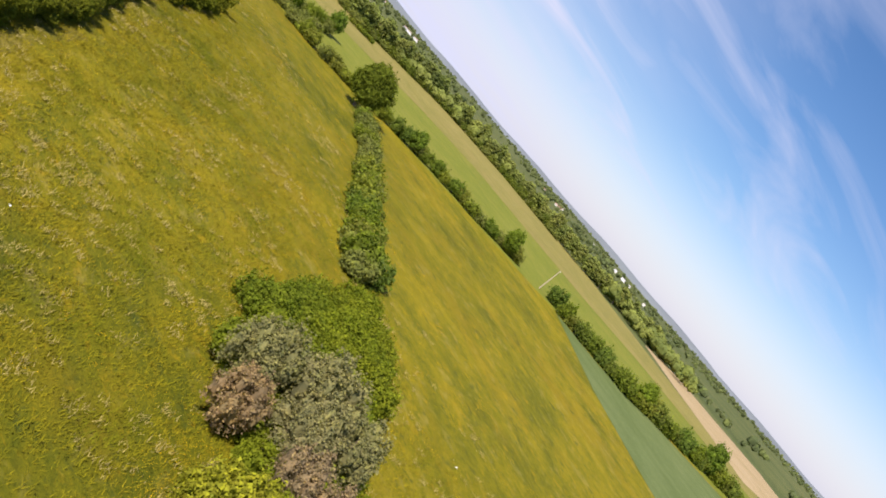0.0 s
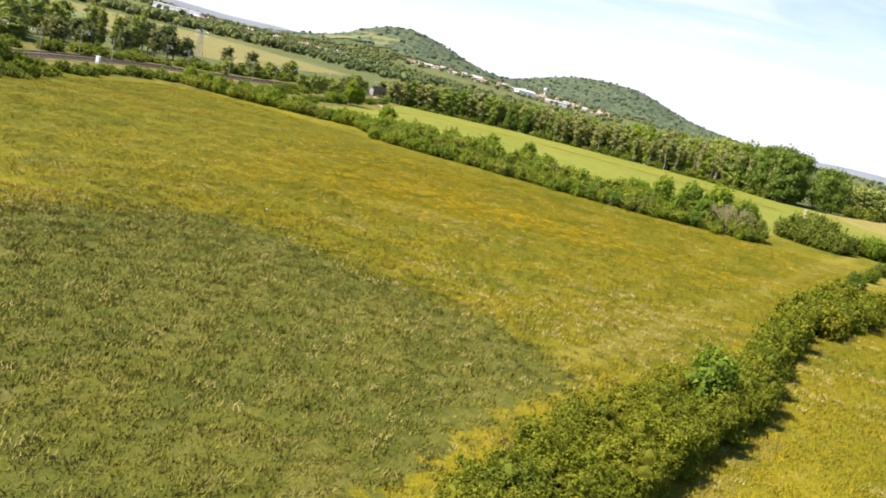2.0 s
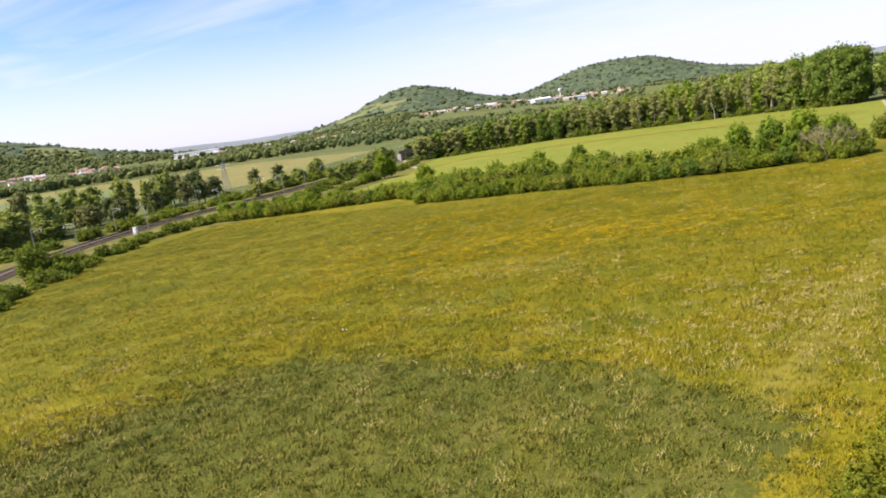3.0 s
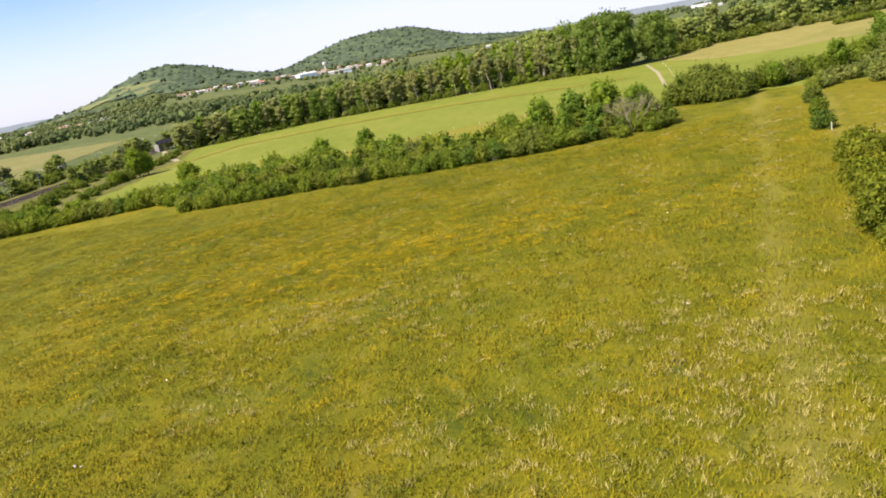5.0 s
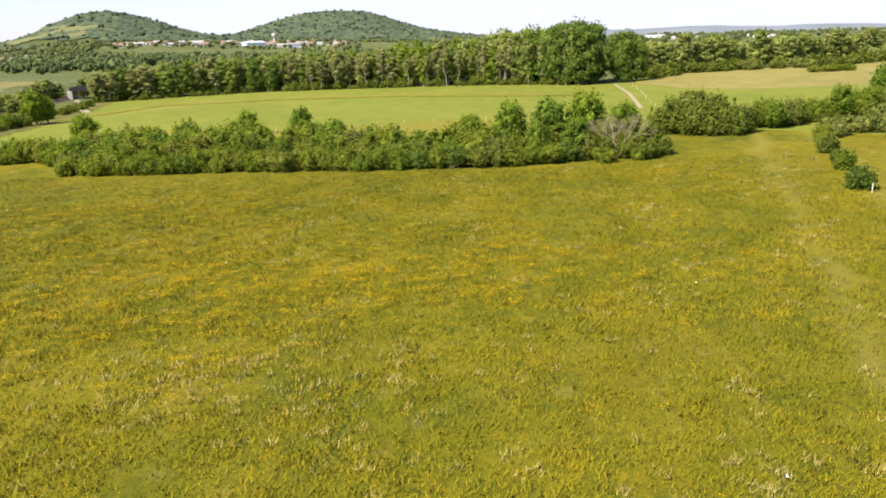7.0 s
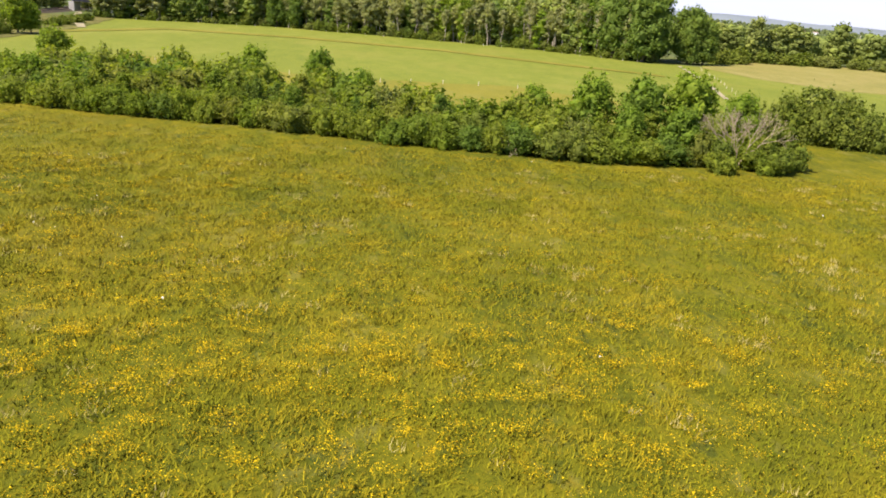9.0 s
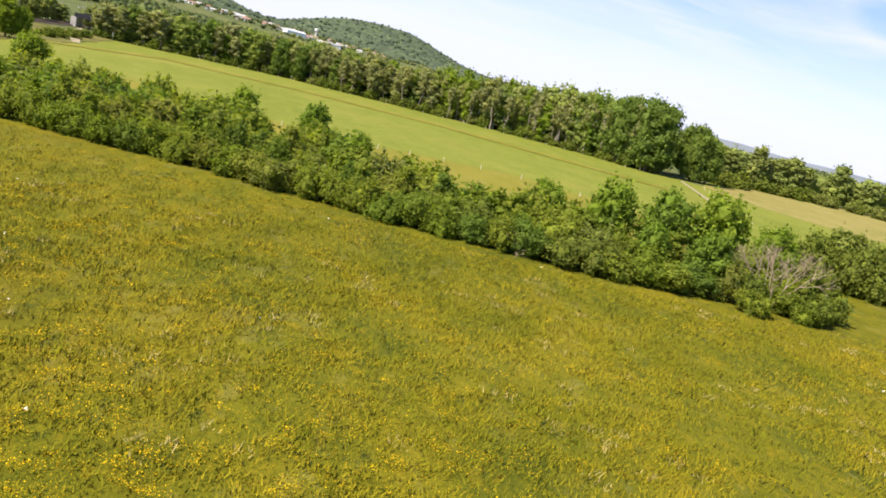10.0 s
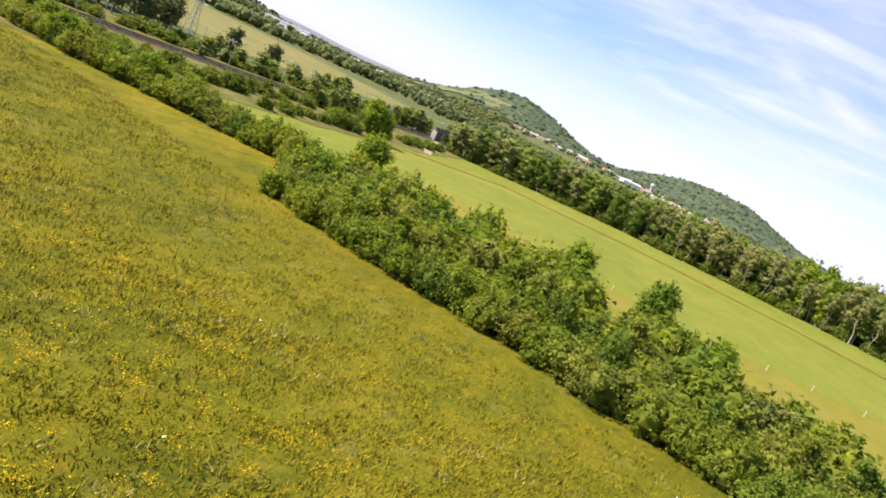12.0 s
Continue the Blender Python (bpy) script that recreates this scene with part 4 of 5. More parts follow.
belt = Kit([make_tree(260 + k, 15, R, z0, 620, 0.8, "belt_leaves", "belt_tree", "olive-green tree in the belt behind the dry field", "tree", "trees of the belt", nl=24, bark="pale_bark", trunk=0.22, taper=0.4) for k, (R, z0) in enumerate(((3.6, 1.5), (3.0, 2.5), (4.2, 2.0), (2.6, 3.5)))])
for x, y in along([(94, 330), (112, 348), (136, 350), (160, 344), (200, 358), (250, 376), (300, 350)], 5.0, 4):
    belt.set(random.randrange(20), x, y, random.uniform(0.9, 1.4), random.uniform(0.66, 1.0))
for x, y in along([(300, 380), (307, 369), (330, 320), (310, 262), (345, 245), (420, 255)], 5.5, 4):
    belt.set(random.randrange(20), x, y, random.uniform(0.9, 1.3), random.uniform(0.55, 0.85))
for x, y in along([(98, 322), (112, 337), (136, 338), (160, 332), (200, 346), (250, 362), (294, 330), (304, 270)], 4.2, 2.0):
    (greyshrub if random.random() < 0.4 else wayside).set(random.randrange(20), x, y, random.uniform(1.0, 1.7), random.uniform(0.9, 1.3))
for x, y in ((146, 303), (150, 302), (154, 303), (158, 302)):
    shrub.set(random.randrange(6), x, y, 1.0, 0.7)

# trees beyond the railway
random.seed(16)
pine = Kit([make_tree(220 + k, 15, 3.8, 4.2, 750, 0.95, "pine_needles", "pine_tree", "dark pine with a flat open crown beside the railway", "tree", "pines by the railway", nl=12, trunk=0.3) for k in range(2)])
poplar = Kit([make_tree(250 + k, 16, R, z0, 560, 0.9, "belt_leaves", "poplar_tree", "grey-green poplar beyond the railway line", "tree", "trees beyond the railway", nl=16, trunk=0.24, taper=0.4) for k, (R, z0) in enumerate(((3.0, 1.5), (3.8, 2.0), (2.6, 1.5), (4.4, 2.5)))])
for x, y in along([(-190, 140), (-197, 183), (-210, 224), (-203, 265), (-205, 305)], 6.0, 3.5):
    (pine if random.random() < 0.15 else poplar).set(random.randrange(20), x, y, random.uniform(0.8, 1.2), random.uniform(0.6, 1.12))
for x, y in along([(-206, 160), (-222, 220), (-226, 280)], 8.0, 4):
    poplar.set(random.randrange(5), x, y, random.uniform(1.0, 1.4), random.uniform(0.7, 1.0))
for x, y in along([(-208, 290), (-214, 318), (-216, 345)], 7.5, 2.5):
    pine.set(random.randrange(2), x, y, random.uniform(0.8, 1.0), random.uniform(0.75, 0.95))
for x, y in along([(-150, 110), (-164, 150), (-170, 190), (-170, 228), (-164, 285), (-156, 342), (-152, 410)], 4.5, 3.5):
    wayside.set(random.randrange(6), x, y, random.uniform(0.8, 1.6), random.uniform(0.5, 1.0))
for x, y in along([(-158, 285), (-163, 345), (-180, 400), (-204, 456)], 10, 4):
    poplar.set(random.randrange(5), x, y, random.uniform(0.7, 1.0), random.uniform(0.3, 0.5))
for x, y in along([(-140, 380), (-142, 404), (-128, 420), (-108, 412)], 7, 3):
    poplar.set(random.randrange(5), x, y, random.uniform(0.8, 1.1), random.uniform(0.35, 0.6))


for x, y in along([(-128, 300), (-131, 330), (-134, 352), (-139, 372)], 5.0, 3.0):
    poplar.set(random.randrange(5), x, y, random.uniform(0.6, 0.9), random.uniform(0.3, 0.5))
for x, y in along([(-172, 95), (-180, 130), (-186, 165), (-192, 195), (-196, 225)], 4.6, 5.0):
    poplar.set(random.randrange(20), x, y, random.uniform(0.9, 1.4), random.uniform(0.45, 0.8))
for x, y in along([(-196, 225), (-192, 262), (-186, 300), (-176, 350)], 6.0, 4.0):
    (pine if random.random() < 0.5 else wayside).set(random.randrange(20), x, y, random.uniform(0.7, 1.0), random.uniform(0.5, 0.75))


# far woods: many small crowns in one mesh
def woods(name, label, spots, r0, r1, mat, sprays=26, size=0.32):
    rng = np.random.default_rng(len(spots))
    V, F = ICO[1]
    out = []
    for x, y in spots:
        r = rng.uniform(r0, r1)
        h = r * rng.uniform(1.1, 1.9)
        lobes = []
        for q in range(2):
            dx, dy = rng.normal(size=2) * r * 0.4
            s = r * rng.uniform(0.55, 0.9)
            lobes.append((x + dx, y + dy, float(G(x, y)) + h * rng.uniform(0.35, 0.7), s, s, s * rng.uniform(0.8, 1.2)))
        out += cores(rng, lobes, 0.82)
        d = rng.normal(size=(sprays, 3)); d /= np.linalg.norm(d, axis=1)[:, None]
        d[:, 2] = np.abs(d[:, 2]) - 0.25
        L = np.array(lobes)[rng.integers(0, 2, sprays)]
        p = L[:, :3] + d * L[:, 3:6] * rng.uniform(0.85, 1.1, (sprays, 1))
        t = np.cross(d, rng.normal(size=d.shape)); t /= np.linalg.norm(t, axis=1)[:, None] + 1e-9
        b = np.cross(d, t) + d * 0.5
        s = r * size * rng.uniform(0.6, 1.4, (sprays, 1))
        q = np.stack([p - t * s, p + b * s * 0.8, p + t * s], 1).reshape(-1, 3)
        out.append((q, np.arange(len(q)).reshape(-1, 3)))
    tagged(new(name, mesh_of(name, *join(out), mat)), label, "woodland", kind="stuff")


def scatter(n, fn, seed):
    rng = np.random.default_rng(seed)
    got = []
    while len(got) < n:
        p = fn(rng)
        if p:
            got.append(p)
    return got


def wedge(az0, az1, d0, d1, keep=None):
    def fn(rng):
        d = math.sqrt(rng.uniform(d0 * d0, d1 * d1))
        x, y = polar(rng.uniform(az0, az1), d)
        return (x, y) if keep is None or keep(x, y) else None
    return fn


def not_pasture(x, y):
    az, d = math.degrees(math.atan2(-x, y)), math.hypot(x, y)
    if d > 1600 and (0 < az < 17):
        return noise.noise(Vector((x / 50, y / 50, 3.1))) > 0.02
    return noise.noise(Vector((x / 420, y / 420, 3.1))) > 0.0


def hill_wood(x, y):
    az, z = math.degrees(math.atan2(-x, y)), float(G(x, y))
    d = math.hypot(x, y)
    if d < 2250 and az < 36 or 39 < az < 43 and d < 2320 or d < 1900:
        return False
    meadow = 16.4 < az < 26 and noise.noise(Vector((x / 110, y / 110, 0))) < 0.25 + max(0, 18 - az) * -0.35 and z < 75
    return z > 9 + 14 * noise.noise(Vector((x / 150, y / 150, 5))) and not meadow


woods("wood_interior", "deep leafy wood behind the wood edge", scatter(420, lambda g: (lambda t, w: (-112 + 183 * t + w * 0.25, 392 - 76 * t * (0.2 + 0.8 * t) + w))(g.uniform(), g.uniform(8, 90)), 1), 3.5, 6.0, "wood_leaves", 40, 0.25)
woods("right_woods", "broad belt of mixed woodland beyond the fields", scatter(1250, wedge(-62, -14, 405, 620, lambda x, y: y > 352 or x > 330), 2), 3.5, 6.0, "belt_leaves", 46, 0.24)
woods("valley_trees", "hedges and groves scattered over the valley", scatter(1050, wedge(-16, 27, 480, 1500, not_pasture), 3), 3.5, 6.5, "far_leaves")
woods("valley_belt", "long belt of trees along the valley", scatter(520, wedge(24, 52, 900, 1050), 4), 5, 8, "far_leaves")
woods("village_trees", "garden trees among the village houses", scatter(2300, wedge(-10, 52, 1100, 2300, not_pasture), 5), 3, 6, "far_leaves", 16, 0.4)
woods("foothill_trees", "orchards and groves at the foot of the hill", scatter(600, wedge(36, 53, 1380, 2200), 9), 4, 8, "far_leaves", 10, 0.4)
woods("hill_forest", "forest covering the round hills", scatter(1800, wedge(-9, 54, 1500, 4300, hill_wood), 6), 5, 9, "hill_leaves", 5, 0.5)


def canopy():
    """The closed leaf roof between the single crowns of the hill forest."""
    V, F, n = [], [], 0
    rng = np.random.default_rng(8)
    step = 17.0
    for gx in np.arange(-2300, 700, step):
        for gy in np.arange(1500, 4300, step):
            if -9 < math.degrees(math.atan2(-gx, gy)) < 54 and hill_wood(gx, gy):
                x, y = gx + rng.uniform(-5, 5), gy + rng.uniform(-5, 5)
                r, h = step * 0.8, rng.uniform(4.5, 9.5)
                c = [(x + r * math.cos(k * 1.257), y + r * math.sin(k * 1.257)) for k in range(5)]
                V += [(u, v, float(G(u, v)) + h * 0.45) for u, v in c] + [(x, y, float(G(x, y)) + h)]
                F += [(n + k, n + (k + 1) % 5, n + 5) for k in range(5)]
                n += 6
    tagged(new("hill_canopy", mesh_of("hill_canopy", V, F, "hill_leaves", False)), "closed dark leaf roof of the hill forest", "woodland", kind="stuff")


canopy()
woods("plain_trees", "groves scattered over the distant plain", scatter(1300, wedge(-80, -8, 800, 4300, not_pasture), 7), 5, 9, "far_leaves", 12, 0.4)


def ridge():
    az = np.linspace(-95, 60, 160)
    rng = np.random.default_rng(3)
    V, F = [], []
    for k, a in enumerate(az):
        h = 27 + 6 * math.sin(a * 0.21) + 4 * math.sin(a * 0.77 + 1) + rng.normal() * 0.7
        for d, z in ((4500, -8), (4600, h * 0.6), (4750, h), (4900, -8)):
            x, y = polar(a, d)
            V.append((x, y, z))
    for k in range(len(az) - 1):
        for j in range(3):
            a = k * 4 + j
            F.append((a, a + 1, a + 5, a + 4))
    tagged(new("backdrop", mesh_of("backdrop", V, F, "hazy_ridge", False)), "distant ridge on the horizon, coloured blue-grey for haze", "backdrop", kind="structure")


ridge()


# ---- railway ----
def box(x0, y0, z0, x1, y1, z1):
    V = np.array([(x, y, z) for x in (x0, x1) for y in (y0, y1) for z in (z0, z1)], float)
    F = np.array([(0, 1, 3), (0, 3, 2), (4, 6, 7), (4, 7, 5), (0, 4, 5), (0, 5, 1), (2, 3, 7), (2, 7, 6), (0, 2, 6), (0, 6, 4), (1, 5, 7), (1, 7, 3)])
    return V, F


LINE = [(-106, 55), (-118, 90), (-138, 130), (-150, 167), (-155, 195), (-155, 224), (-149, 250), (-144, 275), (-141, 298), (-137, 330), (-135, 365), (-136, 407), (-144, 480), (-178, 640)]


def smooth_line(pts, n=6):
    out = []
    P = [Vector(p) for p in pts]
    for k in range(len(P) - 1):
        a, b, c, d = P[max(k - 1, 0)], P[k], P[k + 1], P[min(k + 2, len(P) - 1)]
        for q in range(n):
            t = q / n
            out.append(0.5 * ((2 * b) + (c - a) * t + (2 * a - 5 * b + 4 * c - d) * t * t + (3 * b - a - 3 * c + d) * t ** 3))
    return out


def sweep(line, profile):
    """A cross-section drawn along a line on the ground."""
    V, F, n = [], [], len(profile)
    for k, p in enumerate(line):
        d = (line[min(k + 1, len(line) - 1)] - line[max(k - 1, 0)]).normalized()
        s = Vector((d.y, -d.x))
        for o, z in profile:
            q = p + s * o
            V.append((q.x, q.y, float(G(p.x, p.y)) + z))
    for k in range(len(line) - 1):
        for j in range(n - 1):
            a = k * n + j
            F.append((a, a + 1, a + n + 1, a + n))
    return np.array(V), np.array(F)


TRACK = smooth_line(LINE)
ob = tagged(new("railway", mesh_of("railway", *sweep(TRACK, [(-4.8, -0.5), (-3.3, 0.7), (3.3, 0.7), (4.8, -0.5)]), "ballast")), "brown ballast bed of a double railway line", "railway", kind="structure")
for o in (-2.75, -1.32, 1.32, 2.75):
    part("rail", mesh_of("rail", *sweep(TRACK, [(o - 0.07, 0.7), (o - 0.07, 0.87), (o + 0.07, 0.87), (o + 0.07, 0.7)]), "rail_steel"), ob)
drape("verge", [(-90, 50), (-104, 90), (-121, 128), (-127, 160), (-124, 188), (-104, 196), (-100, 225), (-97, 250), (-96, 275), (-96, 300), (-99, 334), (-106, 372), (-136, 372), (-142, 298), (-145, 275), (-150, 250), (-156, 224), (-156, 195), (-151, 167), (-139, 130), (-119, 90), (-106, 50)],
      "rough_bank", 0.13, "rough scrubby bank beside the railway", "verge", 6.0, 1.2)
drape("far_verge", [(-106, 50), (-119, 90), (-139, 130), (-151, 167), (-156, 195), (-156, 224), (-150, 250), (-145, 275), (-142, 298), (-138, 345), (-170, 345), (-182, 298), (-190, 240), (-190, 180), (-178, 120), (-150, 50)],
      "rough_bank", 0.10, "rough grass and scrub beyond the railway", "verge", 8.0, 1.5)


def mast():
    ob = thing("catenary_mast", "grey steel catenary mast beside the railway", "mast", "railway masts")
    part("pole", mesh_of("pole", *tube([(0, 0, 0), (0, 0, 7.6)], (0.11, 0.07), 6), "galvanised"), ob)
    arm = part("arm", mesh_of("arm", *join([tube([(0, 0, 7.2), (2.9, 0, 7.0)], (0.06, 0.05), 5), tube([(0, 0, 6.2), (2.4, 0, 7.0)], (0.05, 0.04), 5), tube([(2.6, 0, 7.0), (2.6, 0, 6.0)], (0.04, 0.04), 5)]), "galvanised"), ob)
    part("insulator", mesh_of("insulator", *tube([(2.6, 0, 6.75), (2.6, 0, 6.35)], (0.12, 0.12), 6), "white_enamel"), arm, "pale ceramic insulator")
    return ob


masts = Kit([mast()])
for k in range(10, len(TRACK) - 6, 8):
    p, q = TRACK[k], TRACK[k + 1]
    d = (q - p).normalized()
    for side in (-1, 1):
        m = masts.set(0, p.x + d.y * 5.6 * side, p.y - d.x * 5.6 * side)
        a = math.atan2(-d.x * -side, d.y * -side)
        m.matrix_basis = Matrix.Translation((p.x + d.y * 5.6 * side, p.y - d.x * 5.6 * side, float(G(p.x, p.y)) + 0.7)) @ Matrix.Rotation(a, 4, "Z")
cab = thing("signal_cabinet", "white trackside signal cabinet beside the rails", "cabinet", at=(-148, 196, float(G(-148, 196)) + 0.6))
part("body", mesh_of("body", *box(-0.55, -0.4, 0.1, 0.55, 0.4, 1.6), "white_enamel"), cab)
part("roof", mesh_of("roof", *box(-0.62, -0.47, 1.6, 0.62, 0.47, 1.68), "white_enamel"), cab)
part("plinth", mesh_of("plinth", *box(-0.62, -0.47, -0.8, 0.62, 0.47, 0.1), "concrete"), cab)
hatch = part("door", mesh_of("door", *box(-0.4, -0.43, 0.2, 0.4, -0.4, 1.5), "white_enamel"), cab)
part("handle", mesh_of("handle", *box(0.28, -0.47, 0.8, 0.33, -0.43, 1.0), "dark_steel"), hatch, "dark steel handle")


def pylon(x, y, H):
    ob = thing("lattice_pylon", "grey steel lattice pylon in the fields", "pylon", at=(x, y, float(G(x, y))))
    w = lambda z: 1.7 * (1 - 0.82 * z / H)
    for a, b in ((-1, -1), (1, -1), (1, 1), (-1, 1)):
        part("leg", mesh_of("leg", *tube([(a * w(0), b * w(0), -0.2), (a * w(H), b * w(H), H)], (0.11, 0.07), 4), "galvanised"), ob)
    ch = []
    zs = [H * t for t in (0.02, 0.16, 0.29, 0.41, 0.52, 0.62, 0.71, 0.79, 0.87, 0.94)]
    for z0, z1 in zip(zs, zs[1:]):
        for (a, b), (c, d) in (((-1, -1), (1, -1)), ((1, -1), (1, 1)), ((1, 1), (-1, 1)), ((-1, 1), (-1, -1))):
            ch.append(tube([(a * w(z0), b * w(z0), z0), (c * w(z1), d * w(z1), z1)], (0.05, 0.05), 4))
            ch.append(tube([(c * w(z0), d * w(z0), z0), (a * w(z1), b * w(z1), z1)], (0.05, 0.05), 4))
    part("bracing", mesh_of("bracing", *join(ch), "galvanised"), ob)
    for z in (0.80, 0.92):
        part("cross_arm", mesh_of("cross_arm", *join([tube([(-3.6, 0, H * z), (3.6, 0, H * z)], (0.08, 0.08), 4), tube([(-3.6, 0, H * z), (0, 0, H * z + 1.0)], (0.05, 0.05), 4), tube([(3.6, 0, H * z), (0, 0, H * z + 1.0)], (0.05, 0.05), 4)]), "galvanised"), ob)
    return ob


pylon(-185, 312, 15.5)

# bridge over the line
bx, by = -125.0, 402.0
br = thing("railway_bridge", "dark steel girder bridge by the railway with pale wing wall", "bridge", at=(bx, by, float(G(bx, by))))
for y in (0.0, 5.0):
    part("girder", mesh_of("girder", *box(-7, y - 0.2, 3.6, 7, y + 0.2, 5.2), "dark_steel"), br)
part("deck", mesh_of("deck", *box(-7, 0.2, 3.5, 7, 4.8, 4.0), "concrete"), br)
for e in (-1, 1):
    part("abutment", mesh_of("abutment", *box(e * 7 - 1.0, -0.6, -1.0, e * 7 + 1.0, 5.6, 3.5), "concrete"), br)
for k in range(7):
    part("stiffener", mesh_of("stiffener", *box(-6.4 + k * 2.1, -0.3, 3.6, -6.2 + k * 2.1, -0.2, 5.2), "dark_steel"), br)
drape("gravel_path", [(-97.5, 314), (-95.6, 315), (-110.6, 353), (-127, 398), (-129, 398), (-114, 352)], "gravel_track", 0.2, "pale gravel path down from the bridge", "path")
drape("farm_track", [(55, 221), (55.9, 220.6), (67.0, 260), (76.0, 300), (75, 300.4), (66, 260.4)], "gravel_track", 0.13, "pale worn farm track across the pasture", "path")

# ---- fences and pole ----
random.seed(17)


def post():
    ob = thing("fence_post", "short pale wooden fence post in the grass", "post", "fence posts")
    part("shaft", mesh_of("shaft", *tube([(0, 0, -0.3), (0, 0, 1.1)], (0.075, 0.06), 7), "post_wood"), ob)
    part("top", mesh_of("top", *tube([(0, 0, 1.1), (0, 0, 1.16)], (0.06, 0.02), 7), "post_wood"), ob)
    return ob


posts = Kit([post()])
for x, y in along([(-65, 240), (-16, 217), (1, 221), (15, 220), (37, 199)], 6.0, 0.5):
    posts.set(0, x, y, 0.8)
for x, y in along([(-98, 370), (-50, 374), (3, 352), (36, 334), (66, 302)], 7.0, 0.6):
    posts.set(0, x, y, 0.65)
for x, y in along([(60, 225), (70, 260), (80, 298)], 6.0, 0.4):
    posts.set(0, x, y, 0.65)
posts.set(0, 44.6, 123.6, 1.0)


def utility_pole(x, y, H, lean):
    ob = thing("utility_pole", "pale weathered wooden utility pole in the tree row", "pole", at=(x, y, float(G(x, y))))
    part("shaft", mesh_of("shaft", *tube([(0, 0, -0.5), (lean, 0, H)], (0.16, 0.11), 8), "weathered_wood"), ob)
    part("insulator", mesh_of("insulator", *tube([(lean + 0.2, 0, H - 0.3), (lean + 0.2, 0, H)], (0.06, 0.06), 6), "white_enamel"), ob)
    part("bracket", mesh_of("bracket", *tube([(lean - 0.05, 0, H - 0.35), (lean + 0.24, 0, H - 0.3)], (0.03, 0.03), 5), "galvanised"), ob)


utility_pole(148, 107, 7.2, 0.3)
utility_pole(180, 385, 10.5, 0.0)


# ---- houses ----
def make_house(w, d, h, wall, roof, label, name="house", group="village houses", pitch=0.32):
    ob = thing(name, label, "house", group)
    part("wall", mesh_of("wall", *box(-w / 2, -d / 2, -2, w / 2, d / 2, h), wall), ob)
    r, o = d * pitch, 0.5
    V = np.array([(-w / 2 - o, -d / 2 - o, h - 0.1), (w / 2 + o, -d / 2 - o, h - 0.1), (w / 2 + o, d / 2 + o, h - 0.1), (-w / 2 - o, d / 2 + o, h - 0.1), (-w / 2 - o, 0, h + r), (w / 2 + o, 0, h + r)], float)
    part("roof", mesh_of("roof", V, [(0, 1, 5), (0, 5, 4), (2, 3, 4), (2, 4, 5), (0, 4, 3), (1, 2, 5), (0, 2, 1), (0, 3, 2)], roof), ob)
    part("chimney", mesh_of("chimney", *box(w * 0.2, d * 0.1, h, w * 0.2 + 0.8, d * 0.1 + 0.8, h + r + 0.9), wall), ob)
    for k in range(3):
        x = -w * 0.34 + k * w * 0.3
        part("window", mesh_of("window", *box(x, -d / 2 - 0.06, h * 0.45, x + 1.2, -d / 2, h * 0.72), "window_glass"), ob)
    return ob


random.seed(18)
homes = Kit([make_house(12, 9, 5.5, "white_render", "clay_tiles", "white rendered village house with a red tiled roof"),
             make_house(14, 10, 6.0, "cream_render", "clay_tiles", "cream village house with a red tiled roof"),
             make_house(11, 9, 6.5, "white_render", "clay_tiles", "tall white house with a clay tile roof"),
             make_house(20, 12, 6.0, "white_render", "grey_roof", "long white building with a grey roof")])
for az0, az1, d0, d1, n in ((37.5, 48, 1240, 1420, 56), (26, 32, 1350, 1480, 22), (20, 26, 1360, 1480, 34), (10, 16.5, 1650, 1950, 32), (1, 9.5, 1750, 2150, 58), (17, 20, 1250, 1300, 3), (-9, -5, 1700, 1900, 5),
                            (-34, -14, 2000, 2700, 9), (-56, -40, 1700, 2300, 12), (26, 40, 1700, 2000, 12)):
    for k in range(n):
        x, y = polar(random.uniform(az0, az1), random.uniform(d0, d1))
        h = homes.set(random.randrange(4), x, y, 1.0)
        h.matrix_basis = Matrix.Translation((x, y, float(G(x, y)))) @ Matrix.Rotation(math.atan2(-x, y) + random.choice((0, 0, 0.3, 1.57)), 4, "Z") @ Matrix.Diagonal((0.66, 0.66, 0.66, 1))


def hall(name, label, az, d, w, dep, h, wall, roof, turn=0.0, bays=12):
    x, y = polar(az, d)
    ob = make_house(w, dep, h, wall, roof, label, name, "", 0.06)
    ob["category"] = "building"
    for c in [c for c in ob.children if c.name.startswith(("chimney", "window"))]:
        bpy.data.objects.remove(c)
    for k in range(bays):
        u = -w * 0.45 + k * w * 0.9 / (bays - 1)
        part("window", mesh_of("window", *box(u, -dep / 2 - 0.08, h * 0.5, u + w * 0.9 / bays * 0.3, -dep / 2, h * 0.66), "window_glass"), ob)
    ob.matrix_basis = Matrix.Translation((x, y, float(G(x, y)) + 1)) @ Matrix.Rotation(radians(az) + turn, 4, "Z")


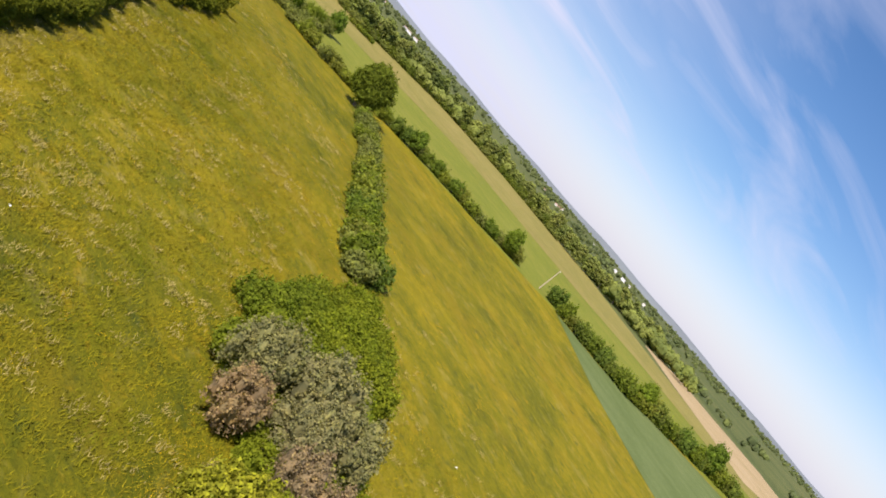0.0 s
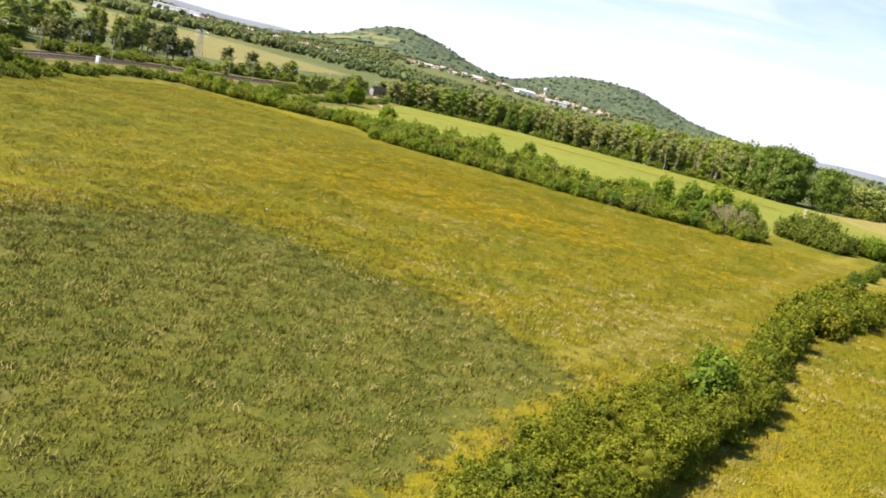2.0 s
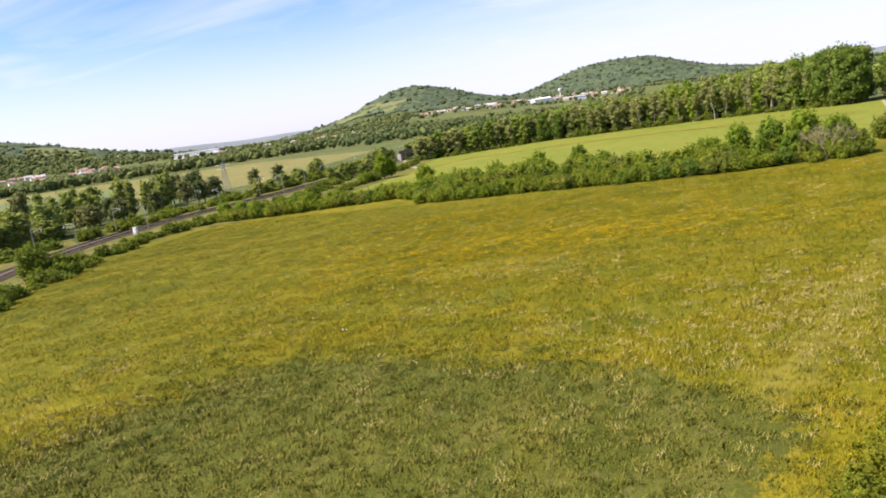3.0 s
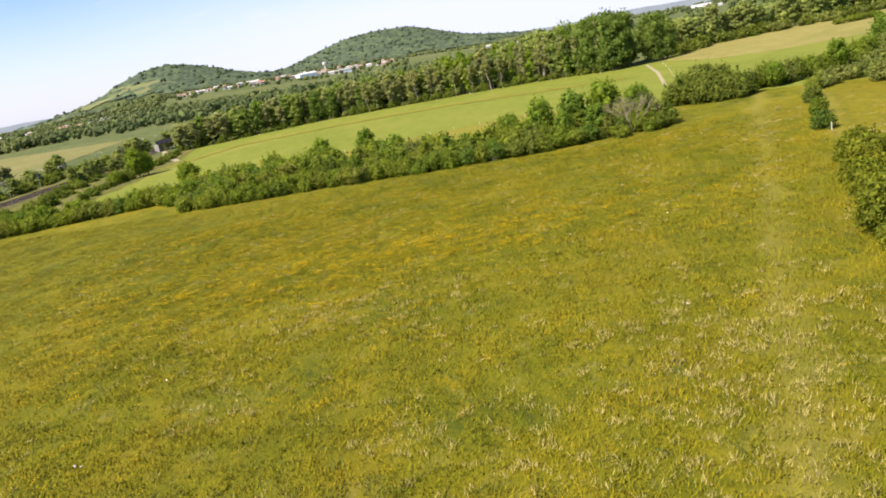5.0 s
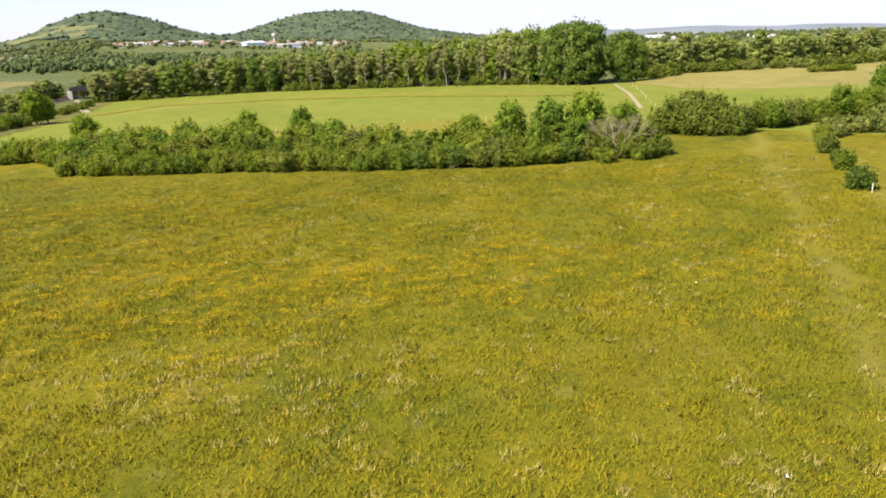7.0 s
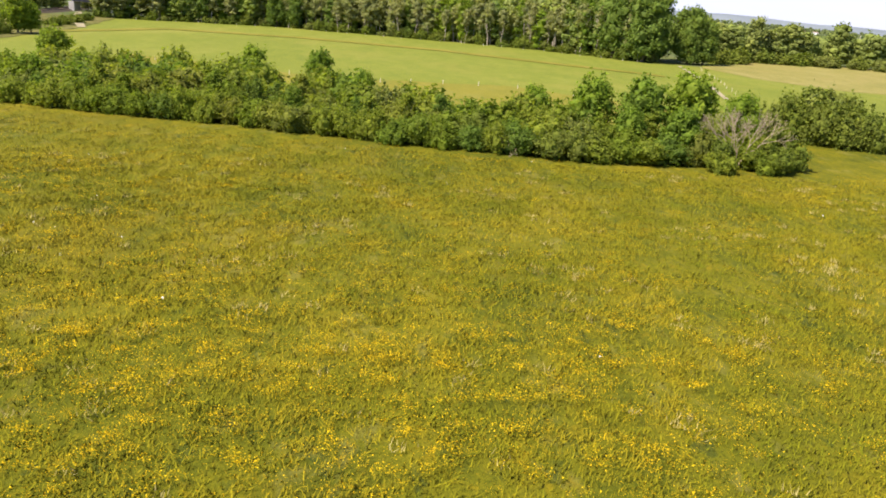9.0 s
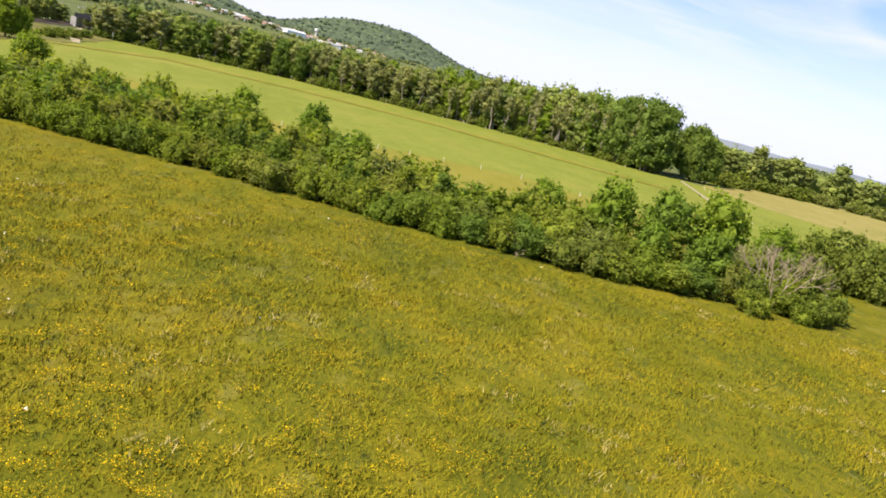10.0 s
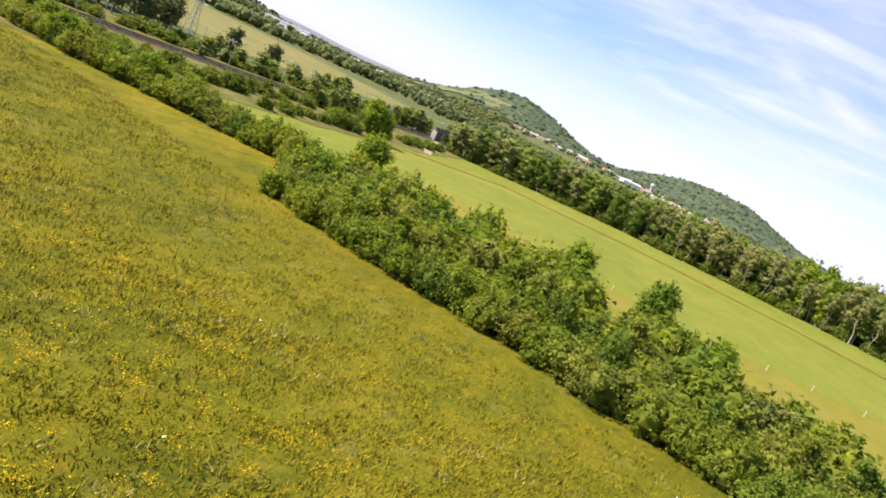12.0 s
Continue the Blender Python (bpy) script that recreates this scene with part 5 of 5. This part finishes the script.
hall("school_building", "long white flat building above the trees", 32.3, 1420, 84, 16, 8.0, "white_sheet", "grey_roof", -0.45, 16)
hall("sports_hall", "large white hall with a pale roof", 7.3, 1760, 40, 30, 8, "white_sheet", "white_sheet", 0.3)
hall("warehouse", "low pale warehouse at the village edge", 4.7, 1760, 32, 24, 6, "white_sheet", "grey_roof", 0.2)
hall("factory", "long white factory with an orange roof on the plain", -27.2, 2100, 55, 20, 5, "white_sheet", "clay_tiles", 0.1)
hall("depot", "long white depot on the distant plain", -51.0, 2000, 60, 20, 5, "white_sheet", "grey_roof", 0.0)
hall("distribution_hall", "long white hall on the distant plain", -20.5, 2700, 60, 30, 6, "white_sheet", "grey_roof", 0.0)
tank_x, tank_y = polar(5.9, 1950)
tw = thing("water_tower", "white round water tower over the village", "water tower", at=(tank_x, tank_y, float(G(tank_x, tank_y))))
part("shaft", mesh_of("shaft", *tube([(0, 0, -1), (0, 0, 18)], (2.0, 2.0), 12), "white_render"), tw)
part("tank", mesh_of("tank", *tube([(0, 0, 16), (0, 0, 18), (0, 0, 23), (0, 0, 24)], (2.0, 5.0, 5.0, 0.2), 14), "white_render"), tw)


# ---- meadow grass and flowers ----
def field_noise(x, y, scale, seed):
    """Smooth noise from a few turned waves, 0 to 1."""
    rng = np.random.default_rng(seed)
    v = 0
    for k in range(14):
        a = rng.uniform(0, 2 * np.pi)
        f = rng.uniform(0.5, 2.2) / scale
        v = v + np.sin((x * math.cos(a) + y * math.sin(a)) * f * 2 * np.pi + rng.uniform(0, 6.28))
    return 0.5 + v / 14


WEEDS = [(4, 44), (0, 50), (-7, 54), (-13, 56), (-21, 59), (-33, 62), (-36, 58), (-40, 52), (-46, 41), (-47, 22), (-38, 2), (-25, -6), (-14, 3), (-9, 11), (-4, 19), (-2, 25), (0, 32)]


def tufts(name, label, x, y, mat, h0, h1, width, blades, seed, clump=0.13, lean=0.4, lift=0.04):
    rng = np.random.default_rng(seed)
    n = len(x)
    x, y = np.repeat(x, blades) + rng.normal(scale=clump, size=n * blades), np.repeat(y, blades) + rng.normal(scale=clump, size=n * blades)
    m = n * blades
    h, a = rng.uniform(h0, h1, m), rng.uniform(0, 2 * np.pi, m)
    z = G(x, y) + lift
    w = width * rng.uniform(0.6, 1.4, m)
    lx, ly = rng.normal(scale=lean, size=m) * h + 0.12 * h, rng.normal(scale=lean, size=m) * h + 0.08 * h
    V = np.stack([np.stack([x - w * np.cos(a), y - w * np.sin(a), z], 1), np.stack([x + w * np.cos(a), y + w * np.sin(a), z], 1), np.stack([x + lx, y + ly, z + h], 1)], 1).reshape(-1, 3)
    ob = new(name, mesh_of(name, V, np.arange(3 * m).reshape(-1, 3), mat))
    tagged(ob, label, "grass", kind="stuff")


def heads(name, label, x, y, mat, h0, h1, r0, r1, seed):
    rng = np.random.default_rng(seed)
    n = len(x)
    z = G(x, y) + rng.uniform(h0, h1, n)
    r = rng.uniform(r0, r1, n)
    a = rng.uniform(0, 6.28, (n, 1)) + np.linspace(0, 2 * np.pi, 3, endpoint=False)[None]
    tilt = rng.normal(scale=0.5, size=(n, 2)) + (-0.2, -0.3)
    V = np.stack([x[:, None] + r[:, None] * np.cos(a), y[:, None] + r[:, None] * np.sin(a), z[:, None] + r[:, None] * (np.cos(a) * tilt[:, :1] + np.sin(a) * tilt[:, 1:])], -1).reshape(-1, 3)
    F = np.arange(n * 3).reshape(-1, 3)
    tagged(new(name, mesh_of(name, V, F, mat)), label, "flowers", kind="stuff")


def sow(n, x0, x1, y0, y1, seed, chance=None):
    rng = np.random.default_rng(seed)
    x, y = rng.uniform(x0, x1, n), rng.uniform(y0, y1, n)
    if chance is not None:
        keep = rng.uniform(size=n) < chance(x, y)
        x, y = x[keep], y[keep]
    return x, y


HAY = [(-120, 56), (-120, -60), (130, -60), (135, 90), (88, 135), (56, 156), (36, 152), (11, 153), (-8, 158), (-43, 169), (-56, 175), (-124, 195)]


def hay(x, y):
    return inside(x, y, HAY) & ~inside(x, y, WEEDS)


def fade(x, y):
    return smooth(-66, -30, x) * (1 - smooth(28, 60, x)) * smooth(-25, 5, y) * (1 - smooth(140, 170, y))


x, y = sow(180000, -66, 60, -25, 165, 1, lambda x, y: hay(x, y) * fade(x, y) * (0.4 + 0.6 * (field_noise(x, y, 9, 5) > 0.45)))
tufts("meadow_tufts", "tufts of yellow-green hay grass", x, y, "grass_blades", 0.14, 0.38, 0.030, 8, 2, 0.28, 0.5)
x, y = sow(90000, -118, -28, 20, 190, 31, lambda x, y: hay(x, y) * (1 - smooth(-66, -30, x)) * (0.35 + 0.65 * (field_noise(x, y, 9, 5) > 0.45)))
tufts("western_tufts", "tufts of yellow-green hay grass", x, y, "grass_blades", 0.14, 0.36, 0.032, 4, 32, 0.3, 0.5)
x, y = sow(44000, -52, 10, -14, 66, 3, lambda x, y: inside(x + 14 * (field_noise(x, y, 4, 61) - 0.5), y + 14 * (field_noise(x, y, 4, 62) - 0.5), WEED_EDGE) * (0.4 + 0.6 * (field_noise(x, y, 2.6, 6) > 0.5)))
tufts("weed_tufts", "tall grey-green weeds and dock", x, y, "weed_blades", 0.12, 0.38, 0.032, 11, 4, 0.24, 0.45)


def clusters(x, y, n, spread, seed):
    rng = np.random.default_rng(seed)
    return np.repeat(x, n) + rng.normal(scale=spread, size=len(x) * n), np.repeat(y, n) + rng.normal(scale=spread * 0.7, size=len(x) * n)


def cream(x, y):
    n = field_noise(x, y, 14, 8) * 0.6 + field_noise(x, y, 4, 9) * 0.4
    spots = bell(x, y, 1, 58, 5, 3, 0.5) + bell(x, y, 8, 67, 7, 6, 0.5) + bell(x, y, -46, 48, 6, 5, 0.5) + bell(x, y, 12, 20, 10, 9, 0.35) + bell(x, y, -17, 90, 8, 4, 0.3)
    return hay(x, y) * (np.clip((n - 0.51) * 2.4, 0, 0.45) * (1 - 0.65 * smooth(66, 88, y)) + spots) + inside(x, y, WEEDS) * np.clip((n - 0.53) * 1.5, 0, 0.2)


def gold_spots(x, y):
    n = field_noise(x, y, 11, 12) * 0.6 + field_noise(x, y, 3.5, 13) * 0.4
    spots = bell(x, y, -4, 107, 14, 4, 0.8) + bell(x, y, -14, 101, 10, 5, 0.7) + bell(x, y, -8, 117, 14, 6, 0.4) + bell(x, y, 24, 40, 9, 8, 0.2) + bell(x, y, 66, 46, 8, 6, 0.4)
    return hay(x, y) * (np.clip((n - 0.52) * 2.4, 0, 0.6) * 0.8 + spots * np.clip((field_noise(x, y, 3, 14) - 0.3) * 3, 0, 1) + 0.5 * bell(x, y, -22, 112, 24, 26, 1) * np.clip((field_noise(x, y, 2.2, 15) - 0.5) * 6, 0, 1))


x, y = sow(40000, -60, 62, -40, 150, 21, cream)
tufts("pale_seed_grass", "clumps of pale cream seeding grass and cow parsley", x, y, "pale_blades", 0.12, 0.32, 0.018, 22, 22, 0.24, 0.5, 0.22)
x, y = clusters(*sow(34000, -70, 70, -40, 160, 23, gold_spots), 44, 0.42, 25)
heads("yellow_flowers", "yellow buttercups and trefoil in the grass", x, y, "yellow_petals", 0.40, 0.60, 0.016, 0.033, 24)


def gold_band(x, y):
    n = field_noise(x, y, 6, 41) * 0.55 + field_noise(x, y, 2.4, 42) * 0.45
    return hay(x, y) * np.clip(bell(x, y, -6, 106, 18, 5, 0.9) + bell(x, y, -30, 108, 14, 12, 0.5) + bell(x, y, -40, 136, 12, 10, 0.3), 0, 1) * np.clip((n - 0.46) * 7, 0, 1)


x, y = clusters(*sow(36000, -64, 26, 15, 150, 43, gold_band), 44, 0.26, 44)
heads("golden_trefoil", "dense golden patches of trefoil in the meadow", x, y, "yellow_petals", 0.40, 0.60, 0.020, 0.040, 45)
x, y = sow(160, -60, 60, -20, 170, 26, lambda x, y: hay(x, y) * 1.0)
heads("white_daisies", "scattered single white daisies", x, y, "white_petals", 0.3, 0.5, 0.06, 0.11, 27)
